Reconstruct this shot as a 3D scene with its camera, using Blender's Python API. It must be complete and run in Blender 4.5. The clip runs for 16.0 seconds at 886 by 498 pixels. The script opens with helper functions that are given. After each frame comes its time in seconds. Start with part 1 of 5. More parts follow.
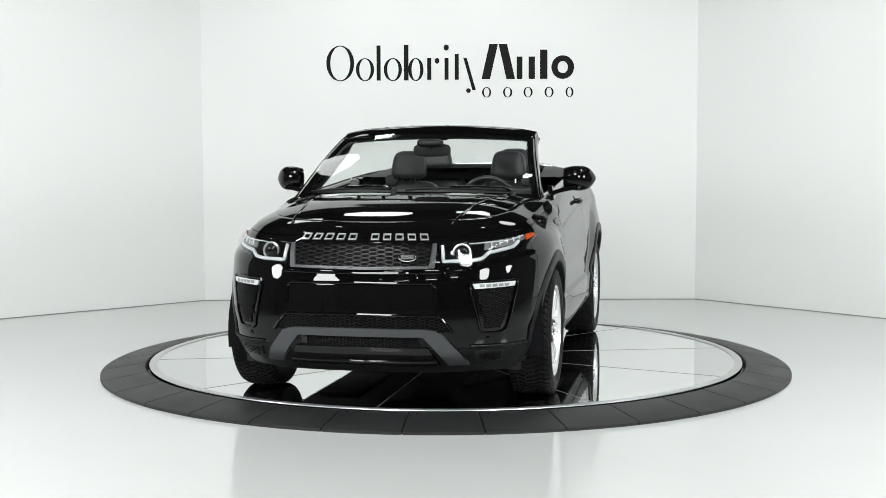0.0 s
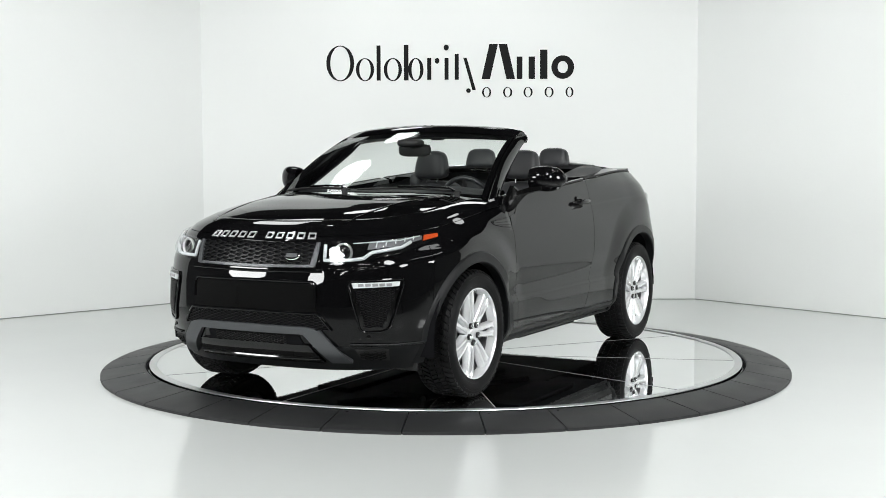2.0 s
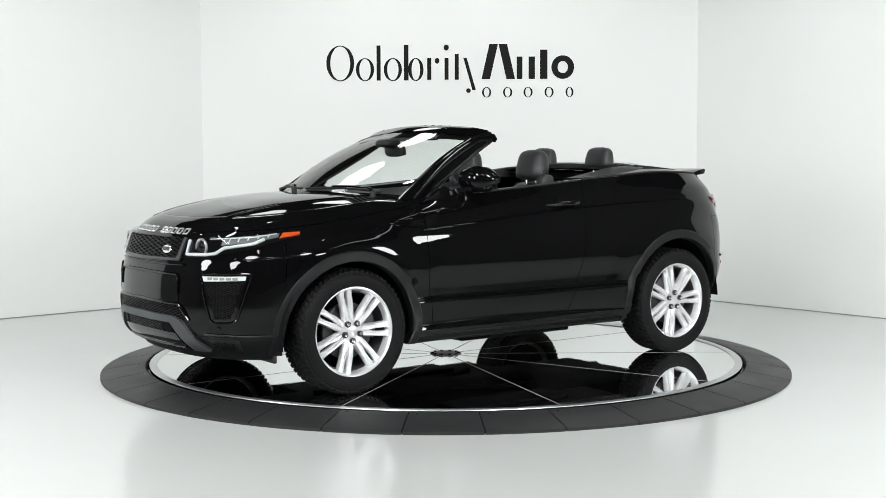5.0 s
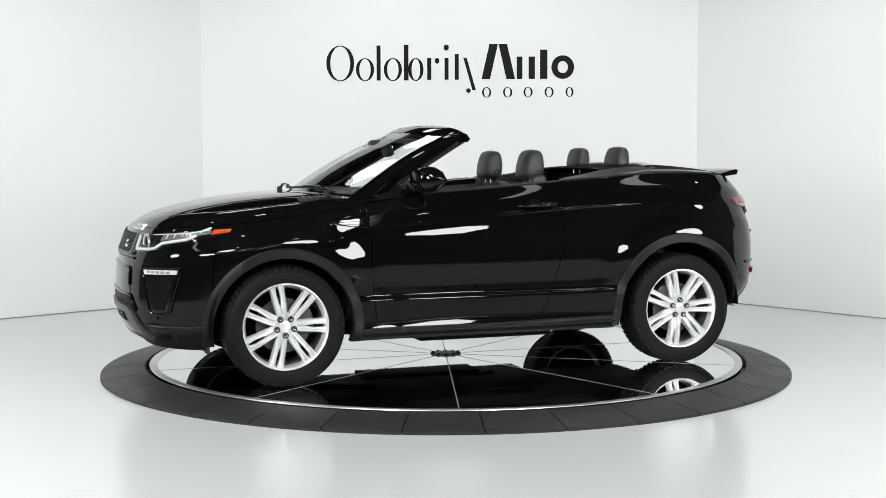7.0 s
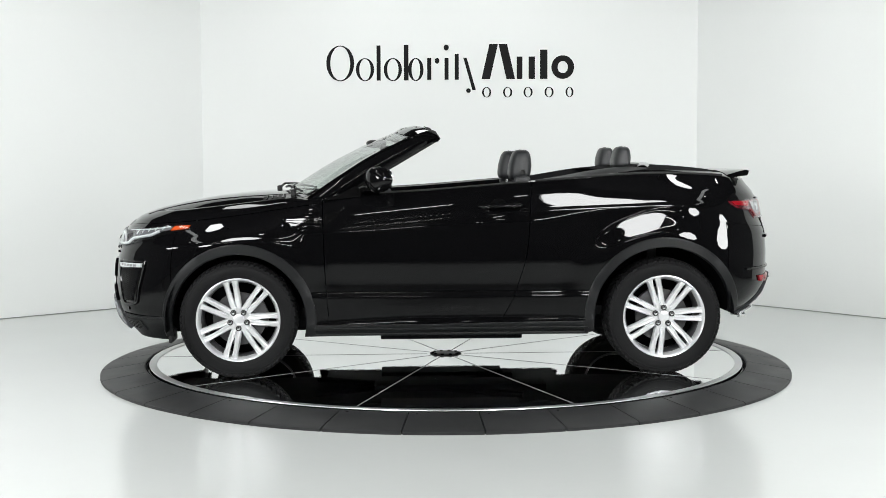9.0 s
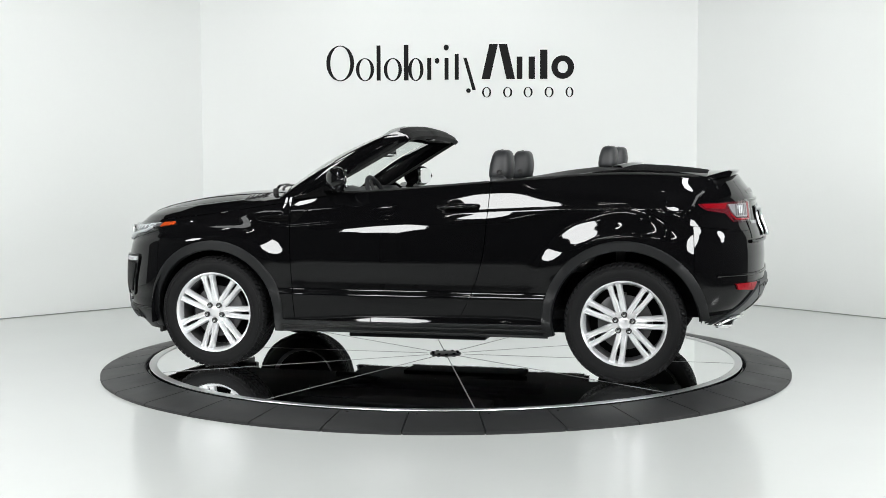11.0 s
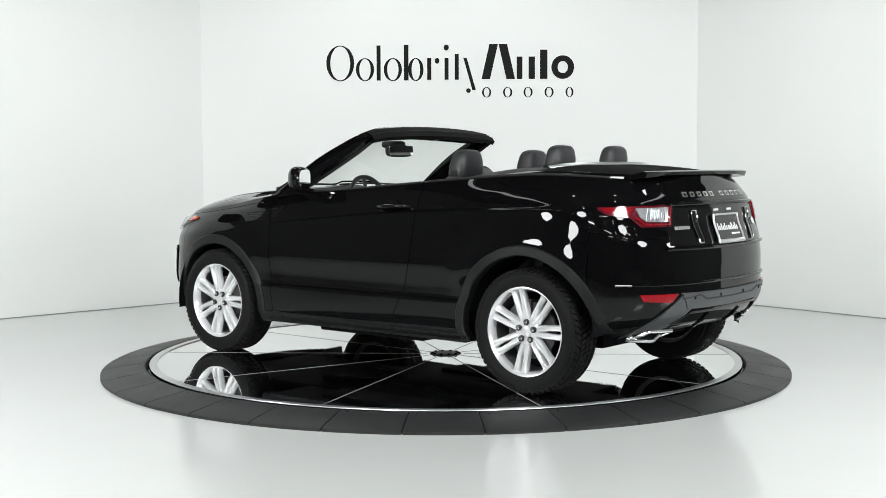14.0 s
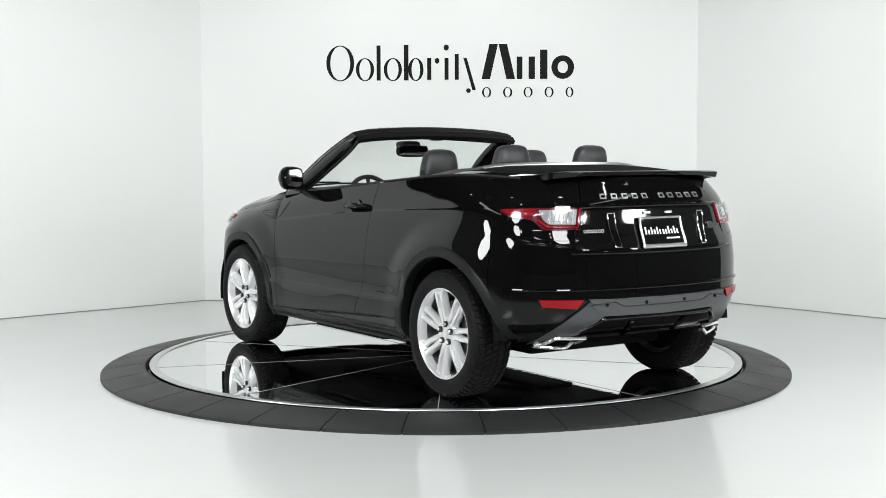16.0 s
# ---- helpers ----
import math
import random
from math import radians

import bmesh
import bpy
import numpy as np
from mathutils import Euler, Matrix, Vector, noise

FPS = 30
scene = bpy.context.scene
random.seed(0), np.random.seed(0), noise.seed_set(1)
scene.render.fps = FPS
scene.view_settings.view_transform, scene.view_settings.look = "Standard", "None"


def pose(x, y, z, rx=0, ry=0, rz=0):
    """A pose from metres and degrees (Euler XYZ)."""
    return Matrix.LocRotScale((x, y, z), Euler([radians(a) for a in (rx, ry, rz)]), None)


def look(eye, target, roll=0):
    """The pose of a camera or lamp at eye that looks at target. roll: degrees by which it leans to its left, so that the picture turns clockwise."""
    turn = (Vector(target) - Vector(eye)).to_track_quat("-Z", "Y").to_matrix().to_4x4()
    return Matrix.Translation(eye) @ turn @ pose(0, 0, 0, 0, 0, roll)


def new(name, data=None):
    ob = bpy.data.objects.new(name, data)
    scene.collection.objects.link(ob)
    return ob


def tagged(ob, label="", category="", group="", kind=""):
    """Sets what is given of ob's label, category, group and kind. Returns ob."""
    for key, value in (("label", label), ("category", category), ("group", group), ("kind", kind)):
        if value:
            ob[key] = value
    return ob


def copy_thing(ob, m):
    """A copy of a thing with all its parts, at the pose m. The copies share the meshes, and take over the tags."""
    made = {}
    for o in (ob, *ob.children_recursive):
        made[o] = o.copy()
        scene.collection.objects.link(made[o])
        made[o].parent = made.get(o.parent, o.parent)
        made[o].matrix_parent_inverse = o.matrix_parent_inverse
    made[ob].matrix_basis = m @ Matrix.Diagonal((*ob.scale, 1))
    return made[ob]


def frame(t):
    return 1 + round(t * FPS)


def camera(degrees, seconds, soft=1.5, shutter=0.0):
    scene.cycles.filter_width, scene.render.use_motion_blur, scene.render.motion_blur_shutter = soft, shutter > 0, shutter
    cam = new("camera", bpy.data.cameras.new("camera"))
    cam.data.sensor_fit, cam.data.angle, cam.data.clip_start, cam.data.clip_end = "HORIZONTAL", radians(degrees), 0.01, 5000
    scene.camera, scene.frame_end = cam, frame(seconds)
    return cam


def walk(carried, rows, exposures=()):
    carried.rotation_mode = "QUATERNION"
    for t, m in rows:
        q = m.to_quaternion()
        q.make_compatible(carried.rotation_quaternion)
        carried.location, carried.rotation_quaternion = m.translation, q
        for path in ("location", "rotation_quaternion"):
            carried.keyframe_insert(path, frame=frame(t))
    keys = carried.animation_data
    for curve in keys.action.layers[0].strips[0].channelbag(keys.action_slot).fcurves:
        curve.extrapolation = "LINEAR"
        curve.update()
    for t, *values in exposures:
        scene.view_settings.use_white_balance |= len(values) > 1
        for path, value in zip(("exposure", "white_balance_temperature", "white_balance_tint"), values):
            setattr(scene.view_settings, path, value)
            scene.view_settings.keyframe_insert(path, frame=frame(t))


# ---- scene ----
import functools

# The camera stands still on a tripod before the turntable.
cam = camera(39.23, 16.0, soft=0.5)
EYE = Vector((0.0, -8.628, 1.402))
AIM = EYE + Vector((-0.00192, 0.99753, -0.07028))
walk(cam, [(0.0, look(EYE, AIM, -0.17)), (16.0, look(EYE, AIM, -0.17))])

# ---- light ----
world = bpy.data.worlds.new("world")
scene.world = world
world.use_nodes = True
world.node_tree.nodes["Background"].inputs[0].default_value = (0.9, 1.0, 0.97, 1)
world.node_tree.nodes["Background"].inputs[1].default_value = 0.006
scene.view_settings.exposure = -0.03
SOFTBOX_GLOW = 5.0
FRONT_GLOW = 35.0

TABLE_Z = 0.061
TABLE_R = 2.02
RAMP_IN = 2.045
RAMP_OUT = 2.334


# ---- materials ----
def material(name, color, rough=0.5, metal=0.0, spec=0.5, coat=0.0, grain=0.0, grain_scale=80.0, bump=0.0, stain=0.0,
             stain_scale=3.0, emit=0.0, emit_color=None):
    m = bpy.data.materials.new(name)
    m.use_nodes = True
    nt = m.node_tree
    b = nt.nodes["Principled BSDF"]
    b.inputs["Base Color"].default_value = (*color, 1)
    b.inputs["Roughness"].default_value = rough
    b.inputs["Metallic"].default_value = metal
    b.inputs["Specular IOR Level"].default_value = spec
    b.inputs["Coat Weight"].default_value = coat
    b.inputs["Coat Roughness"].default_value = 0.02
    if emit:
        b.inputs["Emission Color"].default_value = (*(emit_color or color), 1)
        b.inputs["Emission Strength"].default_value = emit
    if not (grain or bump or stain):
        return m
    tc = nt.nodes.new("ShaderNodeTexCoord")
    fine = nt.nodes.new("ShaderNodeTexNoise")
    fine.inputs["Scale"].default_value = grain_scale
    fine.inputs["Detail"].default_value = 6
    nt.links.new(tc.outputs["Object"], fine.inputs["Vector"])
    broad = nt.nodes.new("ShaderNodeTexNoise")
    broad.inputs["Scale"].default_value = stain_scale
    broad.inputs["Detail"].default_value = 8
    nt.links.new(tc.outputs["Object"], broad.inputs["Vector"])
    mixed = nt.nodes.new("ShaderNodeMath")
    mixed.operation = "MULTIPLY_ADD"
    mixed.inputs[1].default_value = grain
    nt.links.new(fine.outputs["Fac"], mixed.inputs[0])
    second = nt.nodes.new("ShaderNodeMath")
    second.operation = "MULTIPLY_ADD"
    second.inputs[1].default_value = stain
    second.inputs[2].default_value = 1.0 - 0.5 * (grain + stain)
    nt.links.new(broad.outputs["Fac"], second.inputs[0])
    nt.links.new(second.outputs[0], mixed.inputs[2])
    shade = nt.nodes.new("ShaderNodeVectorMath")
    shade.operation = "SCALE"
    shade.inputs[0].default_value = color
    nt.links.new(mixed.outputs[0], shade.inputs["Scale"])
    nt.links.new(shade.outputs[0], b.inputs["Base Color"])
    rg = nt.nodes.new("ShaderNodeMath")
    rg.operation = "MULTIPLY_ADD"
    rg.inputs[1].default_value = 0.5 * rough * min(1.0, 2 * (stain + grain))
    rg.inputs[2].default_value = rough * (1 - 0.25 * min(1.0, 2 * (stain + grain)))
    nt.links.new(broad.outputs["Fac"], rg.inputs[0])
    nt.links.new(rg.outputs[0], b.inputs["Roughness"])
    if bump:
        bp = nt.nodes.new("ShaderNodeBump")
        bp.inputs["Strength"].default_value = bump
        bp.inputs["Distance"].default_value = 0.002
        nt.links.new(fine.outputs["Fac"], bp.inputs["Height"])
        nt.links.new(bp.outputs[0], b.inputs["Normal"])
    return m


def glass_material(name, tint, gloss_rough=0.0):
    m = bpy.data.materials.new(name)
    m.use_nodes = True
    nt = m.node_tree
    nt.nodes.remove(nt.nodes["Principled BSDF"])
    out = nt.nodes["Material Output"]
    see = nt.nodes.new("ShaderNodeBsdfTransparent")
    see.inputs[0].default_value = (*tint, 1)
    gl = nt.nodes.new("ShaderNodeBsdfGlossy")
    gl.inputs["Roughness"].default_value = gloss_rough
    lw = nt.nodes.new("ShaderNodeLayerWeight")
    lw.inputs["Blend"].default_value = 0.5
    pw = nt.nodes.new("ShaderNodeMath")
    pw.operation = "POWER"
    pw.inputs[1].default_value = 5.0
    nt.links.new(lw.outputs["Facing"], pw.inputs[0])
    fr = nt.nodes.new("ShaderNodeMath")
    fr.operation = "MULTIPLY_ADD"
    fr.inputs[1].default_value = 0.92
    fr.inputs[2].default_value = 0.06
    nt.links.new(pw.outputs[0], fr.inputs[0])
    mix = nt.nodes.new("ShaderNodeMixShader")
    nt.links.new(fr.outputs[0], mix.inputs[0])
    nt.links.new(see.outputs[0], mix.inputs[1])
    nt.links.new(gl.outputs[0], mix.inputs[2])
    nt.links.new(mix.outputs[0], out.inputs[0])
    return m


PAINT = material("black_paint", (0.0025, 0.0025, 0.0028), 0.025, 0, 0.29, 0.0, grain=0.08, grain_scale=900, stain=0.05)
GLOSS = material("gloss_black", (0.004, 0.004, 0.004), 0.06, 0, 0.4)
CLAD = material("grey_plastic", (0.0075, 0.008, 0.0085), 0.42, 0, 0.24, grain=0.25, grain_scale=420, bump=0.12, stain=0.15)
DARK = material("black_plastic", (0.012, 0.012, 0.012), 0.5, 0, 0.4, grain=0.3, grain_scale=300, bump=0.1)
VOID = material("underbody_black", (0.005, 0.005, 0.006), 0.9, 0, 0.1, grain=0.4, grain_scale=40, stain=0.4)
SKID = material("satin_grey", (0.065, 0.068, 0.072), 0.35, 0.35, 0.5, grain=0.12, grain_scale=500, bump=0.05)
RUBBER = material("tyre_rubber", (0.0055, 0.0055, 0.0058), 0.6, 0, 0.16, grain=0.4, grain_scale=130, bump=0.25, stain=0.35, stain_scale=7)
ALLOY = material("silver_alloy", (0.86, 0.87, 0.88), 0.25, 0.62, 0.5, grain=0.06, grain_scale=600, stain=0.05)
CHROME = material("chrome", (0.85, 0.86, 0.87), 0.07, 1.0)
STEEL = material("brake_steel", (0.07, 0.07, 0.072), 0.45, 0.6, grain=0.3, grain_scale=200, stain=0.2)
LEATHER = material("black_leather", (0.022, 0.023, 0.025), 0.42, 0, 0.5, grain=0.3, grain_scale=260, bump=0.35, stain=0.15)
CLOTH = material("black_canvas", (0.009, 0.009, 0.0095), 0.85, 0, 0.06, grain=0.4, grain_scale=700, bump=0.4, stain=0.25)
LENS = glass_material("clear_lens", (0.93, 0.95, 0.96))
SCREEN = glass_material("windscreen_glass", (0.89, 0.93, 0.91))
LED = material("frosted_white_lamp", (0.55, 0.57, 0.58), 0.2, 0, 0.5, grain=0.2, grain_scale=90)
RED = material("red_lens", (0.24, 0.004, 0.009), 0.12, 0, 0.3, 0.0, grain=0.6, grain_scale=160)
ORANGE = material("orange_lens", (0.58, 0.075, 0.014), 0.1, 0, 0.6, 0.5, grain=0.2, grain_scale=160)
CLEARLAMP = material("clear_grey_lamp", (0.33, 0.33, 0.34), 0.15, 0.3, 0.6, grain=0.4, grain_scale=120)
DARKRED = material("dark_red_lens", (0.10, 0.006, 0.012), 0.1, 0, 0.6, 0.5, grain=0.3, grain_scale=160)
BARREL = material("dark_alloy", (0.10, 0.10, 0.105), 0.45, 0.4, grain=0.2)
REFLECTOR = material("grey_reflector", (0.27, 0.27, 0.28), 0.2, 0.6, grain=0.4, grain_scale=90)
MESHBLACK = material("mesh_black", (0.004, 0.004, 0.004), 0.3, 0, 0.2)
REARGREY = material("satin_dark_grey", (0.065, 0.069, 0.073), 0.4, 0.1, 0.5, grain=0.12, grain_scale=500, bump=0.05)
POLISHED = material("polished_steel", (0.80, 0.81, 0.82), 0.12, 0.85)
MIRROR = material("mirror_glass", (0.93, 0.94, 0.94), 0.012, 1.0, grain=0.05, grain_scale=60, stain=0.12, stain_scale=2.2)
LETTER = material("polished_letter", (0.78, 0.79, 0.80), 0.2, 0.6)
PLATE = material("white_plate", (0.75, 0.76, 0.77), 0.3)
DISC = material("mirror_disc", (0.90, 0.915, 0.915), 0.012, 1.0, grain=0.03, grain_scale=22, stain=0.09, stain_scale=2.6, bump=0.06)
SEAM = material("disc_joint", (0.26, 0.265, 0.265), 0.5)
HUBPLATE = material("hub_grey", (0.42, 0.43, 0.43), 0.4, 0.2, grain=0.1, grain_scale=200)
TRIM = material("brushed_trim", (0.62, 0.63, 0.63), 0.28, 0.9, grain=0.1, grain_scale=300)
RAMP = material("dark_ramp", (0.021, 0.0215, 0.022), 0.48, 0, 0.38, grain=0.3, grain_scale=160, bump=0.12, stain=0.35, stain_scale=4)
WALL = material("white_wall", (0.80, 0.815, 0.80), 0.55, 0, 0.3, grain=0.015, grain_scale=60, stain=0.03, stain_scale=0.7, bump=0.03)
FLOOR = material("grey_epoxy", (0.61, 0.63, 0.615), 0.14, 0, 0.45, grain=0.02, grain_scale=20, stain=0.05, stain_scale=1.1)
BLACKWALL = material("charcoal_wall", (0.018, 0.018, 0.019), 0.7, grain=0.2, grain_scale=30, stain=0.2)
GREYWALL = material("grey_hall_wall", (0.15, 0.155, 0.155), 0.7, grain=0.1, grain_scale=30, stain=0.25, stain_scale=0.6)
CAULK = material("grey_caulk", (0.22, 0.23, 0.22), 0.6, grain=0.3, grain_scale=20, stain=0.3)
SIGN = material("sign_vinyl", (0.006, 0.006, 0.006), 0.6, 0, 0.15)
FABRIC = material("softbox_fabric", (0.02, 0.02, 0.02), 0.8, grain=0.2)
GLOW = material("softbox_diffuser", (0.9, 0.95, 0.93), 0.6, emit=SOFTBOX_GLOW, emit_color=(0.985, 1.0, 1.0))
GLOW_FRONT = material("front_diffuser", (0.9, 0.95, 0.93), 0.6, emit=FRONT_GLOW, emit_color=(0.985, 1.0, 1.0))
SPOT = material("spotlight_face", (0.9, 0.9, 0.88), 0.4, emit=45.0, emit_color=(1.0, 1.0, 0.98))


# ---- mesh helpers ----
def mk(name, verts, faces, mat, parent=None, label="", angle=35, flat=False):
    me = bpy.data.meshes.new(name)
    me.from_pydata([tuple(map(float, v)) for v in verts], [], [tuple(map(int, f)) for f in faces])
    me.materials.append(mat)
    me.validate()
    if not flat:
        me.shade_smooth()
        me.set_sharp_from_angle(angle=radians(angle))
    ob = new(name, me)
    if parent:
        ob.parent = parent
    if label:
        tagged(ob, label)
    return ob


def part(name, bm, mat, parent, label="", angle=35):
    me = bpy.data.meshes.new(name)
    bmesh.ops.recalc_face_normals(bm, faces=bm.faces[:])
    bm.to_mesh(me)
    bm.free()
    me.materials.append(mat)
    me.shade_smooth()
    me.set_sharp_from_angle(angle=radians(angle))
    ob = new(name, me)
    ob.parent = parent
    if label:
        tagged(ob, label)
    return ob


def empty(name, label, category, group="", kind=""):
    return tagged(new(name), label, category, group, kind)


def joined(*pieces):
    vs, fs = [], []
    for v, f in pieces:
        n = len(vs)
        vs.extend([tuple(p) for p in v])
        fs.extend([tuple(i + n for i in q) for q in f])
    return vs, fs


def mirrored(piece):
    v, f = piece
    return [(p[0], -p[1], p[2]) for p in v], [tuple(reversed(q)) for q in f]


def both(piece):
    return joined(piece, mirrored(piece))


def sheet(rows, closed=False):
    """Rows of points, joined to a surface."""
    nr, nc = len(rows), len(rows[0])
    vs = [tuple(p) for r in rows for p in r]
    fs = []
    for r in range(nr - 1):
        for c in range(nc if closed else nc - 1):
            d = (c + 1) % nc
            fs.append((r * nc + c, r * nc + d, (r + 1) * nc + d, (r + 1) * nc + c))
    return vs, fs


def loft(rings, caps=True):
    vs, fs = sheet(rings, True)
    n = len(rings[0])
    if caps:
        fs.append(tuple(reversed(range(n))))
        fs.append(tuple(range(len(vs) - n, len(vs))))
    return vs, fs


def box(x0, x1, y0, y1, z0, z1, r=0.01):
    """A box with chamfered edges, as verts and faces."""
    bm = bmesh.new()
    bmesh.ops.create_cube(bm, size=1)
    for v in bm.verts:
        v.co = Vector((x0 + (v.co.x + .5) * (x1 - x0), y0 + (v.co.y + .5) * (y1 - y0), z0 + (v.co.z + .5) * (z1 - z0)))
    if r:
        bmesh.ops.bevel(bm, geom=bm.edges[:], offset=r, segments=2, affect="EDGES", profile=0.6)
    out = [v.co[:] for v in bm.verts], [tuple(v.index for v in f.verts) for f in bm.faces]
    bm.free()
    return out


def pillow(cx, cy, cz, sx, sy, sz, p=3.5, q=3.0, lean=0.0, nu=28, nv=16):
    """A soft block: a superellipsoid of half sizes sx, sy, sz, leaning back by lean metres per metre."""
    rows = []
    for j in range(nv + 1):
        b = -math.pi / 2 + math.pi * j / nv
        cb, sb = abs(math.cos(b)) ** (2 / q), math.copysign(abs(math.sin(b)) ** (2 / q), math.sin(b))
        row = []
        for i in range(nu):
            a = 2 * math.pi * i / nu
            ca = math.copysign(abs(math.cos(a)) ** (2 / p), math.cos(a))
            sa = math.copysign(abs(math.sin(a)) ** (2 / p), math.sin(a))
            z = sz * sb
            row.append((cx + sx * ca * cb - lean * z, cy + sy * sa * cb, cz + z))
        rows.append(row)
    return sheet(rows, True)


def tube(path, radius, n=10, squash=1.0, caps=True):
    rings = []
    pts = [Vector(p) for p in path]
    for i, p in enumerate(pts):
        d = (pts[min(i + 1, len(pts) - 1)] - pts[max(i - 1, 0)]).normalized()
        side = d.cross(Vector((0, 0, 1)))
        side = side.normalized() if side.length > 1e-4 else Vector((0, 1, 0))
        up = side.cross(d)
        r = radius[i] if isinstance(radius, (list, tuple)) else radius
        rings.append([p + side * r * math.cos(2 * math.pi * k / n) + up * r * squash * math.sin(2 * math.pi * k / n) for k in range(n)])
    return loft(rings, caps)


def lathe(profile, n=64, axis="y", full=True):
    """Turns (radius, along) round the y axis (or z)."""
    rows = []
    for r, h in profile:
        row = []
        for k in range(n):
            a = 2 * math.pi * k / n
            row.append((r * math.cos(a), h, r * math.sin(a)) if axis == "y" else (r * math.cos(a), r * math.sin(a), h))
        rows.append(row)
    return sheet(rows, True)


def moved(piece, m):
    return [tuple(m @ Vector(p)) for p in piece[0]], piece[1]


def curve_at(xs, ys, x):
    """Smooth value between table entries (xs rising)."""
    xs, ys = list(xs), list(ys)
    if x <= xs[0]:
        return ys[0]
    if x >= xs[-1]:
        return ys[-1]
    i = max(k for k in range(len(xs) - 1) if xs[k] <= x)

    def slope(k):
        if k == 0 or k == len(xs) - 1:
            a, b = (0, 1) if k == 0 else (-2, -1)
            return (ys[b] - ys[a]) / (xs[b] - xs[a])
        l, r = (ys[k] - ys[k - 1]) / (xs[k] - xs[k - 1]), (ys[k + 1] - ys[k]) / (xs[k + 1] - xs[k])
        return 0 if l * r <= 0 else 2 * l * r / (l + r)
    h = xs[i + 1] - xs[i]
    t = (x - xs[i]) / h
    return ((2 * t ** 3 - 3 * t ** 2 + 1) * ys[i] + (t ** 3 - 2 * t ** 2 + t) * h * slope(i)
            + (-2 * t ** 3 + 3 * t ** 2) * ys[i + 1] + (t ** 3 - t ** 2) * h * slope(i + 1))


# ---- the room ----
def wall(name, a, b, z0, z1, mat, label, thick=0.15):
    a, b = Vector((*a, 0)), Vector((*b, 0))
    d = (b - a).normalized()
    out = Vector((d.y, -d.x, 0)) * thick
    ring = [a, b, b + out, a + out]
    piece = loft([[p + Vector((0, 0, z0)) for p in ring], [p + Vector((0, 0, z1)) for p in ring]])
    return tagged(mk(name, *piece, mat, flat=True), label, "wall", kind="structure")


LEFT_CORNER, RIGHT_CORNER = (-2.44, 3.92), (2.53, 3.92)
LEFT_FAR, RIGHT_FAR = (-6.40, 0.20), (5.65, 0.25)
WALL_H = 3.35
ROOM_H = 4.6
wall("wall_back", RIGHT_CORNER, LEFT_CORNER, 0, WALL_H, WALL, "plain white painted studio back wall", 0.15)
wall("wall_left", LEFT_CORNER, LEFT_FAR, 0, WALL_H, WALL, "plain white painted angled studio wall")
wall("wall_right", RIGHT_FAR, RIGHT_CORNER, 0, WALL_H, WALL, "plain white painted angled studio wall")
# Unseen side walls, added so that the doors reflect a soft grey.
wall("wall_hall_left", (-7.4, 5.2), (-7.4, -13.0), 0, ROOM_H, GREYWALL, "unseen mid-grey hall wall, added for the car's reflections")
wall("wall_hall_right", (7.2, -13.0), (7.2, 5.2), 0, ROOM_H, GREYWALL, "unseen mid-grey hall wall, added for the car's reflections")
wall("wall_rear", (-7.4, -13.0), (7.2, -13.0), 0, ROOM_H, BLACKWALL, "dark charcoal hall wall behind the camera")
wall("wall_hall_back", (7.2, 5.2), (-7.4, 5.2), 0, ROOM_H, BLACKWALL, "dark charcoal hall wall behind the white studio walls")
tagged(mk("ceiling", *box(-7.6, 7.4, -13.2, 5.4, ROOM_H, ROOM_H + 0.15, 0), BLACKWALL, flat=True), "dark charcoal hall ceiling", "ceiling", kind="structure")
tagged(mk("floor", *box(-7.6, 7.4, -13.2, 5.4, -0.12, 0, 0), FLOOR, flat=True), "glossy pale grey epoxy studio floor", "floor", kind="structure")



def seam_line(name, a, b):
    """The thin dark joint where a white wall meets the floor."""
    a, b = Vector((*a, 0)), Vector((*b, 0))
    d = (b - a).normalized()
    inn = Vector((-d.y, d.x, 0))
    ring = [a - inn * .002, b - inn * .002, b + inn * .006, a + inn * .006]
    piece = loft([[p + Vector((0, 0, -.001)) for p in ring], [p + Vector((0, 0, .007)) for p in ring]])
    return tagged(mk(name, *piece, CAULK, flat=True), "thin grey joint between wall and floor", "trim", kind="structure")


seam_line("trim_back", RIGHT_CORNER, LEFT_CORNER)
seam_line("trim_left", LEFT_CORNER, LEFT_FAR)
seam_line("trim_right", RIGHT_FAR, RIGHT_CORNER)


# ---- softboxes ----
def softbox(eye, target, r, depth=0.35, glow=None):
    """An octagonal softbox whose diffuser looks at target."""
    root = empty("softbox", "black octagonal softbox with a glowing white diffuser", "softbox", "studio softboxes")
    root.matrix_basis = look(eye, target)
    ring = [(r * math.cos(math.pi * (k + .5) / 4), r * math.sin(math.pi * (k + .5) / 4), 0) for k in range(8)]
    lip = [(x * 1.03, y * 1.03, 0.0) for x, y, z in ring]
    back = [(x * 0.22, y * 0.22, depth) for x, y, z in ring]
    mk("shell", *loft([lip, [(x, y, 0.06) for x, y, z in lip], back], False), FABRIC, root, "black fabric shell")
    mk("diffuser", [(x, y, 0.012) for x, y, z in ring], [tuple(reversed(range(8)))], glow or GLOW, root, "glowing white diffuser", flat=True)
    mk("lamp_head", *tube([(0, 0, depth - .02), (0, 0, depth + .22)], 0.07, 14), DARK, root, "black studio lamp head")
    return root


